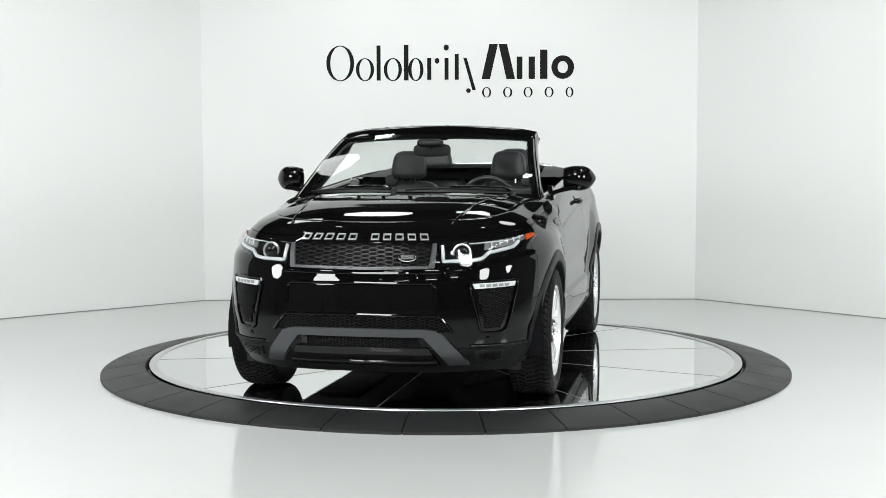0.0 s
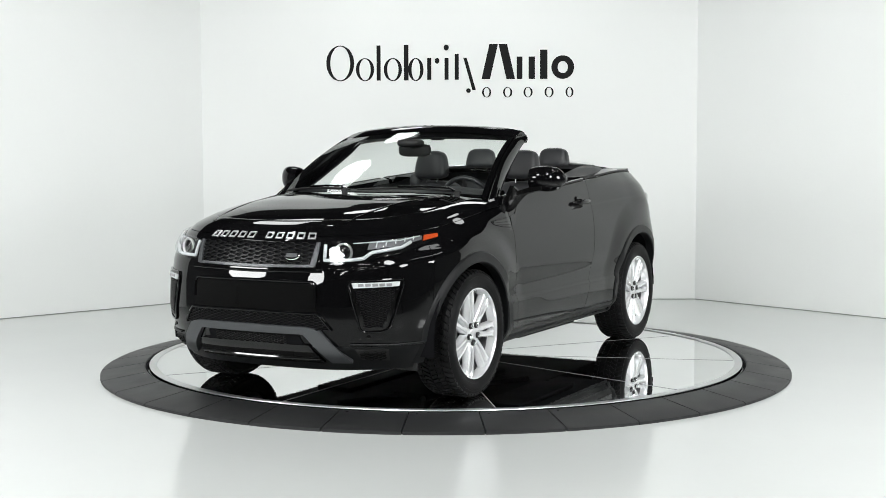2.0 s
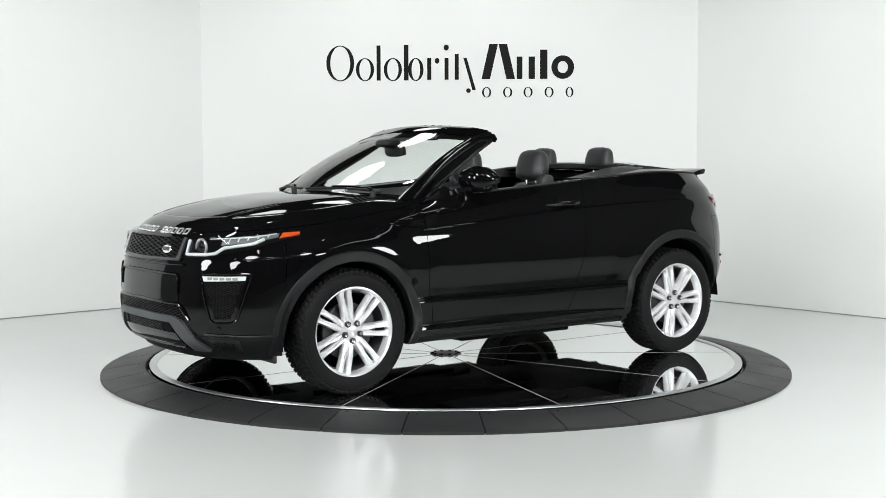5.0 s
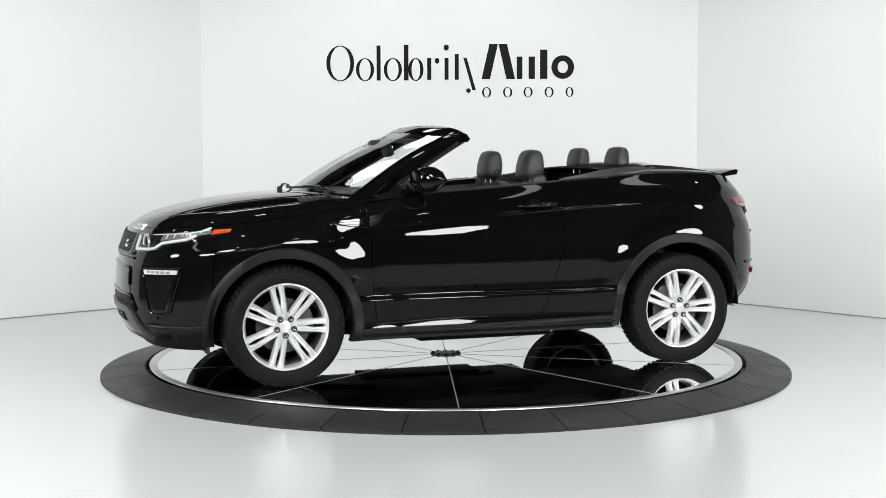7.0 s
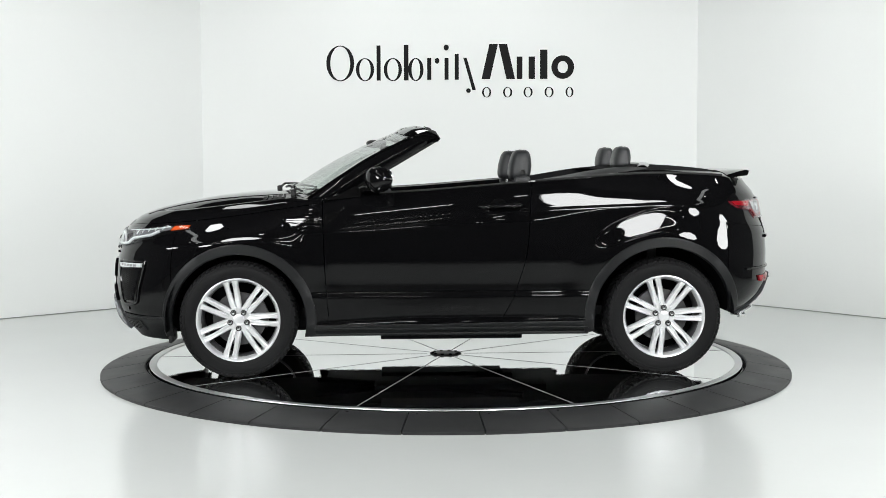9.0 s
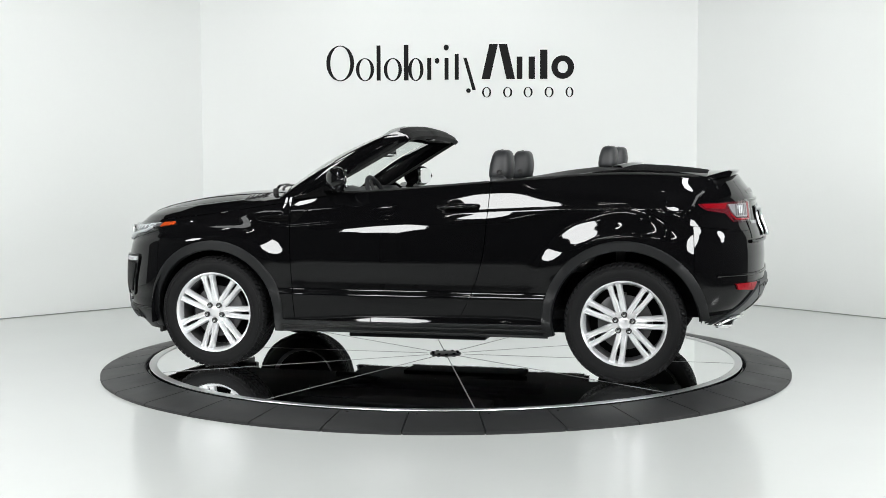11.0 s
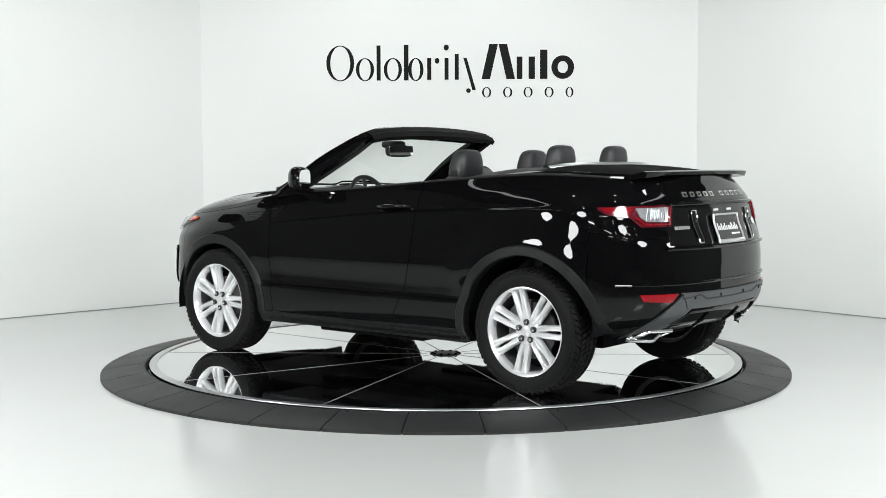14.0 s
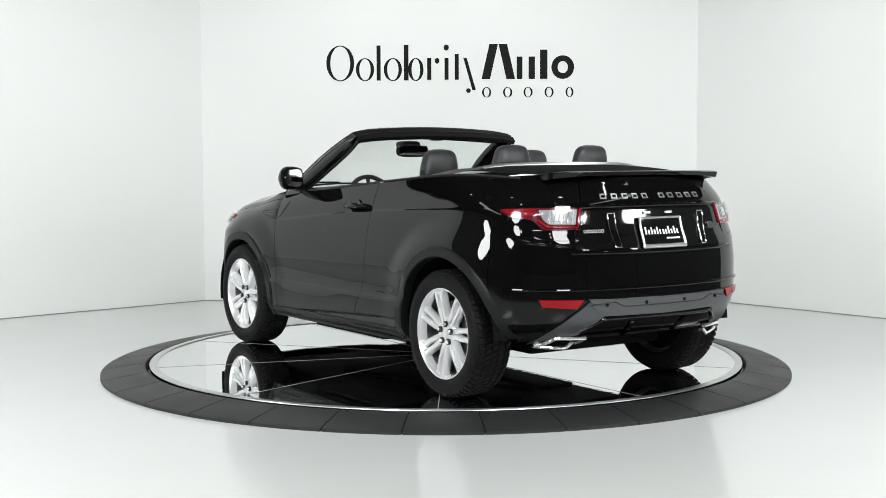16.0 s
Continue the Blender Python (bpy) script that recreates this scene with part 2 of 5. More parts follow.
def hanging(x, y, z, r, aim=None):
    root = softbox((x, y, z), aim or (x, y + 0.001, z - 1), r, glow=GLOW_FRONT if y < -1 else GLOW)
    m = root.matrix_basis.inverted()
    top = root.matrix_basis @ Vector((0, 0, .45))
    mk("hanger_rod", *moved(tube([top, Vector((top.x, top.y, ROOM_H))], 0.012, 8), m), DARK, root)


for x, y, r in ((-1.9, 1.7, 0.50), (1.9, 1.7, 0.50), (-0.8, 2.9, 0.40), (0.65, 2.9, 0.40)):
    hanging(x, y, 3.75, r)
for x in (-2.5, 2.5):
    hanging(x, -1.5, 3.75, 0.48, (x * 2.2, 1.2, 0.9))
for x in (-1.9, 1.9):
    hanging(x, -5.2, 3.5, 0.56, (x * 1.1, 2.0, 0.2))


def strip_light(x, y, z, half_x, half_y):
    root = empty("strip_light", "long black strip light with a glowing white diffuser", "strip light", "studio strip lights")
    root.matrix_basis = pose(x, y, z)
    mk("housing", *loft([[(sx * half_x * k, sy * half_y * k, h) for sx, sy in ((-1, -1), (1, -1), (1, 1), (-1, 1))] for k, h in ((1.05, 0.0), (1.05, .05), (.8, .12))]), FABRIC, root, "black housing", angle=20)
    mk("diffuser", [(sx * half_x, sy * half_y, -.004) for sx, sy in ((-1, -1), (-1, 1), (1, 1), (1, -1))], [(0, 1, 2, 3)], GLOW, root, "glowing white diffuser", flat=True)
    for s in (-1, 1):
        mk("hanger_rod", *tube([(0, s * half_y * .8, .12), (0, s * half_y * .8, ROOM_H - z)], .01, 8), DARK, root)


strip_light(-3.4, -2.6, 3.7, .11, 1.3)
strip_light(3.4, -2.6, 3.7, .11, 1.3)


def downlight(x, y):
    root = empty("ceiling_spotlight", "small round black ceiling spotlight, lit", "spotlight", "ceiling spotlights")
    root.matrix_basis = pose(x, y, ROOM_H)
    mk("housing", *lathe([(.0005, 0), (.085, 0), (.085, -.22), (.075, -.22), (.07, -.19)], 24, "z"), DARK, root)
    mk("lamp_face", *lathe([(.074, -.205), (.0005, -.205)], 24, "z"), SPOT, root, "glowing lamp face")


for x in (-4.2, -1.4, 1.4, 4.2):
    for y in (-10.6, -8.6, -6.4, -4.6, -2.9, 0.2):
        downlight(x, y)


def batten(x, y):
    """A plain tube batten on the hall's ceiling."""
    root = empty("batten_light", "long white tube batten light on the dark ceiling", "batten light", "ceiling batten lights")
    root.matrix_basis = pose(x, y, ROOM_H)
    mk("tray", *box(-.65, .65, -.045, .045, -.06, 0, .008), DARK, root)
    mk("tube_lamp", *tube([(-.6, 0, -.085), (.6, 0, -.085)], .022, 12), SPOT, root, "glowing white tube")


for x in (-3.0, 0.0, 3.0):
    for y in (-11.6, -9.6, -7.4):
        batten(x, y)


def standing(x, y, z, r):
    root = softbox((x, y, z), (0, 0.4, 1.0), r, glow=GLOW_FRONT)
    m = root.matrix_basis.inverted()
    d = (Vector((0, 0.4, 1.0)) - Vector((x, y, z))).normalized()
    foot = Vector((x, y, 0)) - Vector((d.x, d.y, 0)) * 0.4
    mk("stand_pole", *moved(tube([foot, foot + Vector((0, 0, z + .1))], 0.018, 10), m), DARK, root)
    for k in range(3):
        a = 2 * math.pi * k / 3
        mk("stand_leg", *moved(tube([foot + Vector((0, 0, .45)), foot + Vector((.45 * math.cos(a), .45 * math.sin(a), 0.012))], 0.011, 8), m), DARK, root)


standing(-5.0, -3.35, 2.25, 0.48)
standing(3.4, -5.1, 2.10, 0.48)
standing(-3.1, -5.3, 2.10, 0.48)
standing(5.25, -3.15, 1.85, 0.46)


# ---- the turntable ----
def build_turntable():
    root = empty("turntable_platform", "mirror-polished round turntable platform with radial joints", "turntable")
    root.location = (0, 0, 0)
    n = 128
    prof = [(0.0005, TABLE_Z - 0.02), (TABLE_R, TABLE_Z - 0.02), (TABLE_R, TABLE_Z), (0.0005, TABLE_Z)]
    mk("disc", *lathe(prof, n, "z"), DISC, root, "polished mirror top", angle=30)
    rim = [(TABLE_R - .052, TABLE_Z + .001), (TABLE_R - .05, TABLE_Z + .005), (TABLE_R - .002, TABLE_Z + .005), (TABLE_R, TABLE_Z + .001)]
    mk("edge_trim", *lathe(rim, n, "z"), TRIM, root, "brushed metal edge trim", angle=30)
    for k in range(10):
        a = math.pi * k / 5 + 0.01
        piece = box(0.13, TABLE_R - .06, -0.0028, 0.0028, TABLE_Z - 0.004, TABLE_Z + 0.0012, 0)
        mk("joint_strip", *moved(piece, Matrix.Rotation(a, 4, "Z")), SEAM, root, flat=True)
    hubp = [(0.0005, TABLE_Z + .006), (0.105, TABLE_Z + .006), (0.11, TABLE_Z + .004), (0.11, TABLE_Z)]
    hub = mk("hub_plate", *lathe(list(reversed(hubp)), 40, "z"), HUBPLATE, root, "round metal hub plate", angle=30)
    for k in range(10):
        a = 2 * math.pi * k / 10
        mk("bolt", *moved(lathe([(0.011, 0), (0.011, 0.006), (0.0005, 0.007)], 10, "z"), Matrix.Translation((.09 * math.cos(a), .09 * math.sin(a), TABLE_Z + .006))), DARK, hub)
    return root


def build_ramp():
    root = empty("turntable_ramp", "dark ring of sloping ramp panels round the turntable", "ramp")
    count = 34
    for k in range(count):
        a0 = math.radians(-90 - 5.6) + 2 * math.pi * k / count
        g = 0.004
        rows = []
        for r, z in ((RAMP_IN, 0.0), (RAMP_IN, TABLE_Z - .004), (RAMP_IN + .006, TABLE_Z), (RAMP_IN + .012, TABLE_Z), (RAMP_OUT - .012, 0.022), (RAMP_OUT, 0.016), (RAMP_OUT, 0.0)):
            row = []
            for s in range(7):
                a = a0 + (2 * math.pi / count) * s / 6
                a += (g / r if s == 0 else -g / r if s == 6 else 0)
                row.append((r * math.cos(a), r * math.sin(a), z))
            rows.append(row)
        v, f = sheet(rows)
        nc, nr = 7, len(rows)
        f.append(tuple(r * nc for r in range(nr)))
        f.append(tuple(reversed([r * nc + nc - 1 for r in range(nr)])))
        p = mk("ramp_panel", v, f, RAMP, root, angle=25)
        c, s = math.cos(a0 + .024), math.sin(a0 + .024)
        mk("screw", *moved(lathe([(0.007, 0), (0.007, 0.0015), (0.0005, 0.002)], 8, "z"),
                           Matrix.Translation(((RAMP_IN + .03) * c, (RAMP_IN + .03) * s, TABLE_Z - .0035))), GLOSS, p)
    base = lathe([(RAMP_IN - .012, 0.002), (RAMP_IN - .012, TABLE_Z - .012), (RAMP_OUT - .02, .004), (RAMP_OUT - .02, .002)], 128, "z")
    mk("ramp_base", *base, VOID, root, "black base under the ramp panels")
    return root


turntable = build_turntable()
build_ramp()


# ---- the convertible ----
car = empty("convertible_car", "glossy black convertible sport utility car with its roof folded down", "car")
car.location = (0, 0, TABLE_Z)

# Body sections: stations along the length, levels from sill to shoulder edge.
ST = [-2.0, -1.7, -1.33, -0.6, 0.1, 0.85, 1.33, 1.7, 2.1]
LZ = [[.37, .33, .28, .27, .26, .25, .24, .23, .22],
      [.42, .39, .35, .34, .33, .33, .345, .368, .362],
      [.49, .47, .46, .46, .45, .45, .44, .44, .43],
      [.60, .60, .60, .60, .59, .58, .56, .54, .52],
      [.73, .745, .77, .79, .76, .74, .72, .69, .66],
      [.87, .905, .955, .97, .925, .87, .83, .80, .76],
      [.985, 1.025, 1.065, 1.03, .965, .92, .91, .87, .84],
      [1.10, 1.14, 1.165, 1.13, 1.07, 1.02, .97, .93, .905],
      [1.22, 1.245, 1.255, 1.215, 1.16, 1.11, 1.035, .995, .968]]
LY = [[.86, .86, .86, .87, .87, .87, .86, .85, .84],
      [.90, .91, .92, .926, .926, .922, .918, .902, .897],
      [.93, .93, .93, .936, .936, .930, .925, .905, .90],
      [.945, .94, .935, .937, .936, .934, .93, .915, .91],
      [.945, .94, .935, .934, .932, .932, .93, .915, .91],
      [.932, .929, .922, .914, .919, .924, .925, .915, .905],
      [.912, .914, .909, .902, .912, .916, .903, .887, .88],
      [.862, .866, .872, .877, .888, .889, .864, .852, .845],
      [.785, .785, .81, .850, .858, .835, .80, .79, .785]]
XF = [2.07, 2.192, 2.208, 2.216, 2.21, 2.19, 2.165, 2.14, 2.078]
XR = [-1.98, -2.06, -2.12, -2.15, -2.15, -2.14, -2.10, -2.08, -2.00]
AX = 1.33
PF, PR = 2.75, 2.9
SUB = 15
NLEV = 8 * SUB + 1
LEV = [k / SUB for k in range(NLEV)]
KS = list(range(9))


@functools.lru_cache(maxsize=None)
def section(x):
    """Heights and half widths of all levels at station x."""
    return [curve_at(ST, row, x) for row in LZ], [curve_at(ST, row, x) for row in LY]


def level(x, v):
    """Height and half width of level v at station x."""
    zs, ys = section(x)
    return curve_at(KS, zs, v), curve_at(KS, ys, v)


# Shut lines of the door: x against height.
def door_front(z):
    return curve_at([.3, .6, .85, 1.11], [.765, .79, .80, .81], z)


def door_rear(z):
    return curve_at([.34, .52, .8, 1.05, 1.2], [-.30, -.39, -.47, -.49, -.50], z)


NF, NR = 44, 40


def even_turns(n, length, width, p):
    """Angles that part a rounded corner into n even steps."""
    fine = [math.pi / 2 * k / 2000 for k in range(2001)]
    pts = [(length * math.cos(a) ** (2 / p) if a < math.pi / 2 else 0.0, width * math.sin(a) ** (2 / p)) for a in fine]
    run = [0.0]
    for a, b in zip(pts, pts[1:]):
        run.append(run[-1] + math.dist(a, b))
    return [float(np.interp(run[-1] * k / n, run, fine)) for k in range(n + 1)]


TURN_F = even_turns(NF, 0.84, 0.93, PF)
TURN_R = list(reversed([math.pi / 2 - a for a in even_turns(NR, 0.78, 0.93, PR)]))
N_WING, N_DOOR, N_QUARTER = 40, 76, 60
SIDE_X = ([AX + (0.80 - AX) * k / N_WING for k in range(N_WING)] + [0.80 - 1.28 * k / N_DOOR for k in range(N_DOOR)]
          + [-0.48 + (-AX + 0.48) * k / N_QUARTER for k in range(N_QUARTER + 1)])
COL_DOOR_F = NF + N_WING
COL_DOOR_R = NF + N_WING + N_DOOR
COLS = NF + len(SIDE_X) + NR


def ease(t):
    t = min(1.0, max(0.0, t))
    return t * t * (3 - 2 * t)


def waist(x):
    """Height of the fold that rises along the side."""
    return curve_at([-1.75, -.49, .80], [1.078, 1.030, .925], x)


def flare(x, z):
    """Swell of the wings round the wheels, the door ledge and the waist fold."""
    s = 0.0
    for ax, az in ((AX, .352), (-AX, .362)):
        s = max(s, (1 - ease((math.hypot(x - ax, z - az) - .50) / .19)) * (.30 + .70 * ease((z - .42) / .38)) * (.72 if ax > 0 else 1.0))
    calm = ease((1.62 - abs(x)) / .4)
    out = .017 * s - .011 * (1 - s) * calm
    # The doors step in above their lower moulding and swell out again.
    f = ease((.97 - abs(x)) / .06)
    out -= .016 * f * ease((z - .500) / .030) * (1 - ease((z - .575) / .15))
    # A fold along the waist: the side falls back above it.
    e = ease((.86 - x) / .05) * ease((x + 1.72) / .25)
    d = z - waist(x)
    return out - .0045 * e * ease(d / .016)


def shell_point(c, v):
    """Point of the left body side at column c (nose centre to tail centre) and level v."""
    if c < NF:
        th = TURN_F[c]
        ca, sa = max(0.0, math.cos(th)) ** (2 / PF), math.sin(th) ** (2 / PF)
        z, w = level(AX + (2.13 - AX) * ca, v)
        x = AX + (curve_at(KS, XF, v) - AX) * ca
        return Vector((x, (w + flare(x, z)) * sa, z))
    if c < NF + len(SIDE_X):
        x = SIDE_X[c - NF]
        z, w = level(x, v)
        if x > 0.80:
            f = max(0.0, (x - 1.33) / (0.80 - 1.33))
            x += (door_front(z) - 0.80) * f
        elif x > -0.48:
            f = (0.80 - x) / 1.28
            x += (door_front(z) - 0.80) * (1 - f) + (door_rear(z) + 0.48) * f
        else:
            f = max(0.0, (x + 1.33) / 0.85)
            x += (door_rear(z) + 0.48) * f
        return Vector((x, w + flare(x, z), z))
    th = TURN_R[c - NF - len(SIDE_X) + 1]
    ca, sa = max(0.0, math.cos(th)) ** (2 / PR), max(0.0, math.sin(th)) ** (2 / PR)
    z, w = level(-AX - (2.10 - AX) * sa, v)
    x = -AX + (curve_at(KS, XR, v) + AX) * sa
    return Vector((x, (w + flare(x, z)) * ca, z))


SHELL = [[shell_point(c, v) for c in range(COLS)] for v in LEV]
EDGE = SHELL[-1]
EDGE_X = [p.x for p in reversed(EDGE)]
EDGE_Y = [p.y for p in reversed(EDGE)]
EDGE_Z = [p.z for p in reversed(EDGE)]


def top_z(x, y):
    """Height of bonnet and rear deck, crowned between the shoulder edges."""
    ze, ye = np.interp(x, EDGE_X, EDGE_Z), max(1e-3, np.interp(x, EDGE_X, EDGE_Y))
    crown = curve_at([-2.0, -1.8, -1.5, -1.3, -1.0, -.8, .8, .9, 1.15, 1.33, 1.5, 1.7, 1.9, 2.04, 2.09],
                     [.03, .045, .06, .065, .05, .02, .02, .042, .085, .105, .108, .095, .065, .025, .004], x)
    return ze + crown * (1 - min(1.0, abs(y) / ye) ** 4)


def inner_rows():
    """Rows that roll over the shoulder edge towards the middle."""
    rows = []
    for f, dy, dz in ((.965, .025, .010), (.93, .055, .012), (.89, .085, .002), (.86, .10, -.03)):
        row = []
        for p in EDGE:
            ax = AX if p.x > AX else -AX if p.x < -AX else p.x
            q = Vector((ax + (p.x - ax) * f, p.y * f, 0))
            q.z = top_z(q.x, q.y)
            d = Vector((p.x, p.y - dy, p.z + dz))
            k = 0.0
            if p.x > .74:
                k = min(1.0, (p.x - .74) / .14)
            elif p.x < -.55:
                k = min(1.0, (-.55 - p.x) / .3)
            row.append(d.lerp(q, k * k * (3 - 2 * k)))
        rows.append(row)
    return rows


INNER = inner_rows()
GRID = SHELL + INNER
HOOD_COL = max(c for c in range(COLS) if EDGE[c].x > 0.90)
DECK_COL = min(c for c in range(COLS) if EDGE[c].x < -0.98)
ARCHES = ((AX, 0.352, 0.452), (-AX, 0.362, 0.470))


def panel(r0, r1, c0, c1, inset=(1, 1, 1, 1), arch=True):
    """A body panel of the left side, with folded edges. inset: bottom, top, front, rear."""
    rows = [[GRID[r][c].copy() for c in range(c0, c1 + 1)] for r in range(r0, r1 + 1)]
    gap = 0.0022
    for r in rows:
        if inset[2]:
            r[0] += (r[1] - r[0]).normalized() * gap
        if inset[3]:
            r[-1] += (r[-2] - r[-1]).normalized() * gap
    for c in range(len(rows[0])):
        if inset[0]:
            rows[0][c] += (rows[1][c] - rows[0][c]).normalized() * gap
        if inset[1]:
            rows[-1][c] += (rows[-2][c] - rows[-1][c]).normalized() * gap

    def sunk(p):
        ax = AX if p.x > AX else -AX if p.x < -AX else p.x
        d = Vector((ax, 0, p.z - .05 if p.z > 1.0 else p.z)) - p
        return p + d.normalized() * 0.014 if d.length > .02 else p - Vector((0, 0, .014))
    if inset[2] or inset[3]:
        rows = [([sunk(r[0])] if inset[2] else []) + r + ([sunk(r[-1])] if inset[3] else []) for r in rows]
    if inset[0]:
        rows = [[sunk(p) for p in rows[0]]] + rows
    if inset[1]:
        rows = rows + [[sunk(p) for p in rows[-1]]]
    vs, fs = sheet(rows)
    fs = [tuple(reversed(f)) for f in fs]
    if arch:
        inside = set()
        vs = [Vector(v) for v in vs]
        for i, v in enumerate(vs):
            for ax, az, rad in ARCHES:
                d = Vector((v.x - ax, 0, v.z - az))
                if d.length < rad - 0.014:
                    inside.add(i)
                elif d.length < rad + 0.008:
                    d = d.normalized() * rad
                    v.x, v.z = ax + d.x, az + d.z
        fs = [f for f in fs if not any(i in inside for i in f)]
    return vs, fs


R1 = SUB
LAST = len(GRID) - 1
BUMP_C = min(c for c in range(COLS) if SHELL[4 * SUB][c].x < 1.76)
REAR_C = min(c for c in range(COLS) if SHELL[4 * SUB][c].x < -1.74)
NOSE_ROW = round(7.6 * SUB)
SILL_F = min(c for c in range(COLS) if SHELL[6][c].x < 0.90)
SILL_R = max(c for c in range(COLS) if SHELL[6][c].x > -0.885)


TAIL_TOP = round(5.4 * SUB)
GATE_C = min(c for c in range(REAR_C, COLS) if SHELL[6 * SUB][c].y < .53)


def welded(piece):
    """Joins points that coincide, so that the surface shades as one."""
    seen, vs, at = {}, [], []
    for p in piece[0]:
        key = tuple(round(q, 4) for q in p)
        if key not in seen:
            seen[key] = len(vs)
            vs.append(p)
        at.append(seen[key])
    return vs, [f for f in (tuple(dict.fromkeys(at[i] for i in f)) for f in piece[1]) if len(f) > 2]


# Nose, wings, quarters and tail.
mk("front_bumper", *both(panel(R1, NOSE_ROW, 0, BUMP_C, (1, 1, 0, 1))), PAINT, car, "glossy black painted front bumper")
for flip in (False, True):
    turn = mirrored if flip else (lambda q: q)
    w1 = panel(R1, NOSE_ROW, BUMP_C, COL_DOOR_F, (1, 1, 1, 1))
    mk("front_wing", *turn(w1), PAINT, car)
    door = mk("door", *turn(panel(R1, LAST, COL_DOOR_F, COL_DOOR_R)), PAINT, car, "glossy black painted side door, shut")
    if flip:
        door_right = door
    else:
        door_left = door
    low = panel(R1, TAIL_TOP, COL_DOOR_R, REAR_C, (1, 0, 1, 1))
    high = panel(TAIL_TOP, LAST, COL_DOOR_R, GATE_C, (0, 0, 1, 1))
    mk("rear_quarter", *turn(welded(joined(low, high))), PAINT, car)
    mk("sill", *turn(panel(0, R1, SILL_F, SILL_R, (0, 1, 0, 0))), CLAD, car, "dark grey plastic sill")
mk("front_lower_trim", *both(panel(0, R1, 0, BUMP_C, (0, 1, 0, 0))), CLAD, car, "dark grey plastic lower bumper trim")
mk("nose_panel", *both(panel(NOSE_ROW, LAST, 0, COL_DOOR_F, (1, 1, 0, 1))), PAINT, car)
mk("rear_bumper", *both(panel(R1, TAIL_TOP, REAR_C, COLS - 1, (1, 1, 1, 0))), PAINT, car, "glossy black painted rear bumper")
mk("rear_lower_trim", *both(panel(0, R1, REAR_C, COLS - 1, (0, 1, 0, 0))), CLAD, car, "dark grey plastic lower bumper trim")
mk("tailgate", *both(panel(TAIL_TOP, LAST, GATE_C, COLS - 1, (1, 0, 1, 0))), PAINT, car, "glossy black painted tailgate")


def cross_surface(c0, c1, ny=24, lift=0.0, pull=1.0):
    rows = []
    for c in range(c0, c1 + 1):
        p = INNER[-1][c]
        if p.y < 0.02:
            continue
        y = (p.y - 0.003) * pull
        rows.append([(p.x, y * (1 - 2 * k / ny), top_z(p.x, y * (1 - 2 * k / ny)) + lift) for k in range(ny + 1)])
    return rows


bonnet = mk("bonnet", *sheet(cross_surface(1, HOOD_COL)), PAINT, car, "glossy black painted bonnet")
mk("tonneau_cover", *sheet(cross_surface(DECK_COL, COLS - 2)), CLOTH, car, "black canvas cover over the folded roof")

# Wheel arch cladding and liners.
def arch_band(ax, az, r_in, r_out, a0, a1):
    rows = []
    for k in range(49):
        a = math.radians(a0 + (a1 - a0) * k / 48)
        ring = []
        for r, out in ((r_in, -.05), (r_in, .003), (r_in + .006, .010), (r_out - .008, .010), (r_out, .004), (r_out, -.01)):
            x, z = ax + r * math.cos(a), max(0.25, az + r * math.sin(a))
            ring.append((x, side_y(x, z) + out, z))
        rows.append(ring)
    v, f = sheet(rows)
    return v, f


def side_y(x, z):
    """Half width of the body at x and height z."""
    if abs(x) <= AX:
        return float(np.interp(z, *section(x))) + flare(x, z)
    zs, ys = section(x)
    w = float(np.interp(z, zs, ys))
    ends, p = (XF, PF) if x > 0 else (XR, PR)
    xe = abs(float(np.interp(z, zs, ends)))
    u = min(1.0, (abs(x) - AX) / (xe - AX))
    return (w + flare(x, z)) * (1 - u ** p) ** (1 / p)


for flip in (False, True):
    turn = mirrored if flip else (lambda q: q)
    mk("wheel_arch_trim", *turn(arch_band(AX, .352, .418, .482, -14, 194)), CLAD, car, "dark grey plastic wheel arch trim")
    mk("wheel_arch_trim", *turn(arch_band(-AX, .362, .440, .502, -12, 178)), CLAD, car, "dark grey plastic wheel arch trim")
    for ax in (AX, -AX):
        rows = []
        for k in range(25):
            a = math.radians(-9 + (198 if ax > 0 else 187) * k / 24)
            rows.append([(ax + .455 * math.cos(a), y, .355 + .455 * math.sin(a)) for y in (.90, .50)] + [(ax, .50, .36)])
        v, f = sheet(rows)
        mk("wheel_arch_liner", *turn((v, f)), VOID, car, "black wheel arch liner")

for flip in (False, True):
    turn = mirrored if flip else (lambda q: q)
    mk("air_deflector", *turn(box(1.76, 1.782, .58, .79, .205, .28, .008)), DARK, car, "black plastic air deflector before the wheel")

# Underbody.
mk("underbody", *joined(box(-1.60, 1.80, -.50, .50, .24, .34, .02), box(-.86, .86, -.86, .86, .25, .33, .02), box(-1.88, -1.58, -.50, .50, .36, .55, .03),
                        box(1.70, 1.90, -.60, .60, .25, .4, .03), box(-.45, .45, -.78, -.50, .215, .25, .01), box(-.45, .45, .50, .78, .215, .25, .01),
                        box(-.7, .5, -.14, .14, .19, .25, .03), tube([(.9, .3, .225), (-.5, -.4, .225)], .02, 8), tube([(.9, -.3, .225), (-.5, .4, .225)], .02, 8),
                        tube([(-1.33, .75, .36), (-1.33, -.75, .36)], .04, 10), tube([(1.33, .75, .36), (1.33, -.75, .36)], .035, 10)), VOID, car, "black underbody with cross braces")


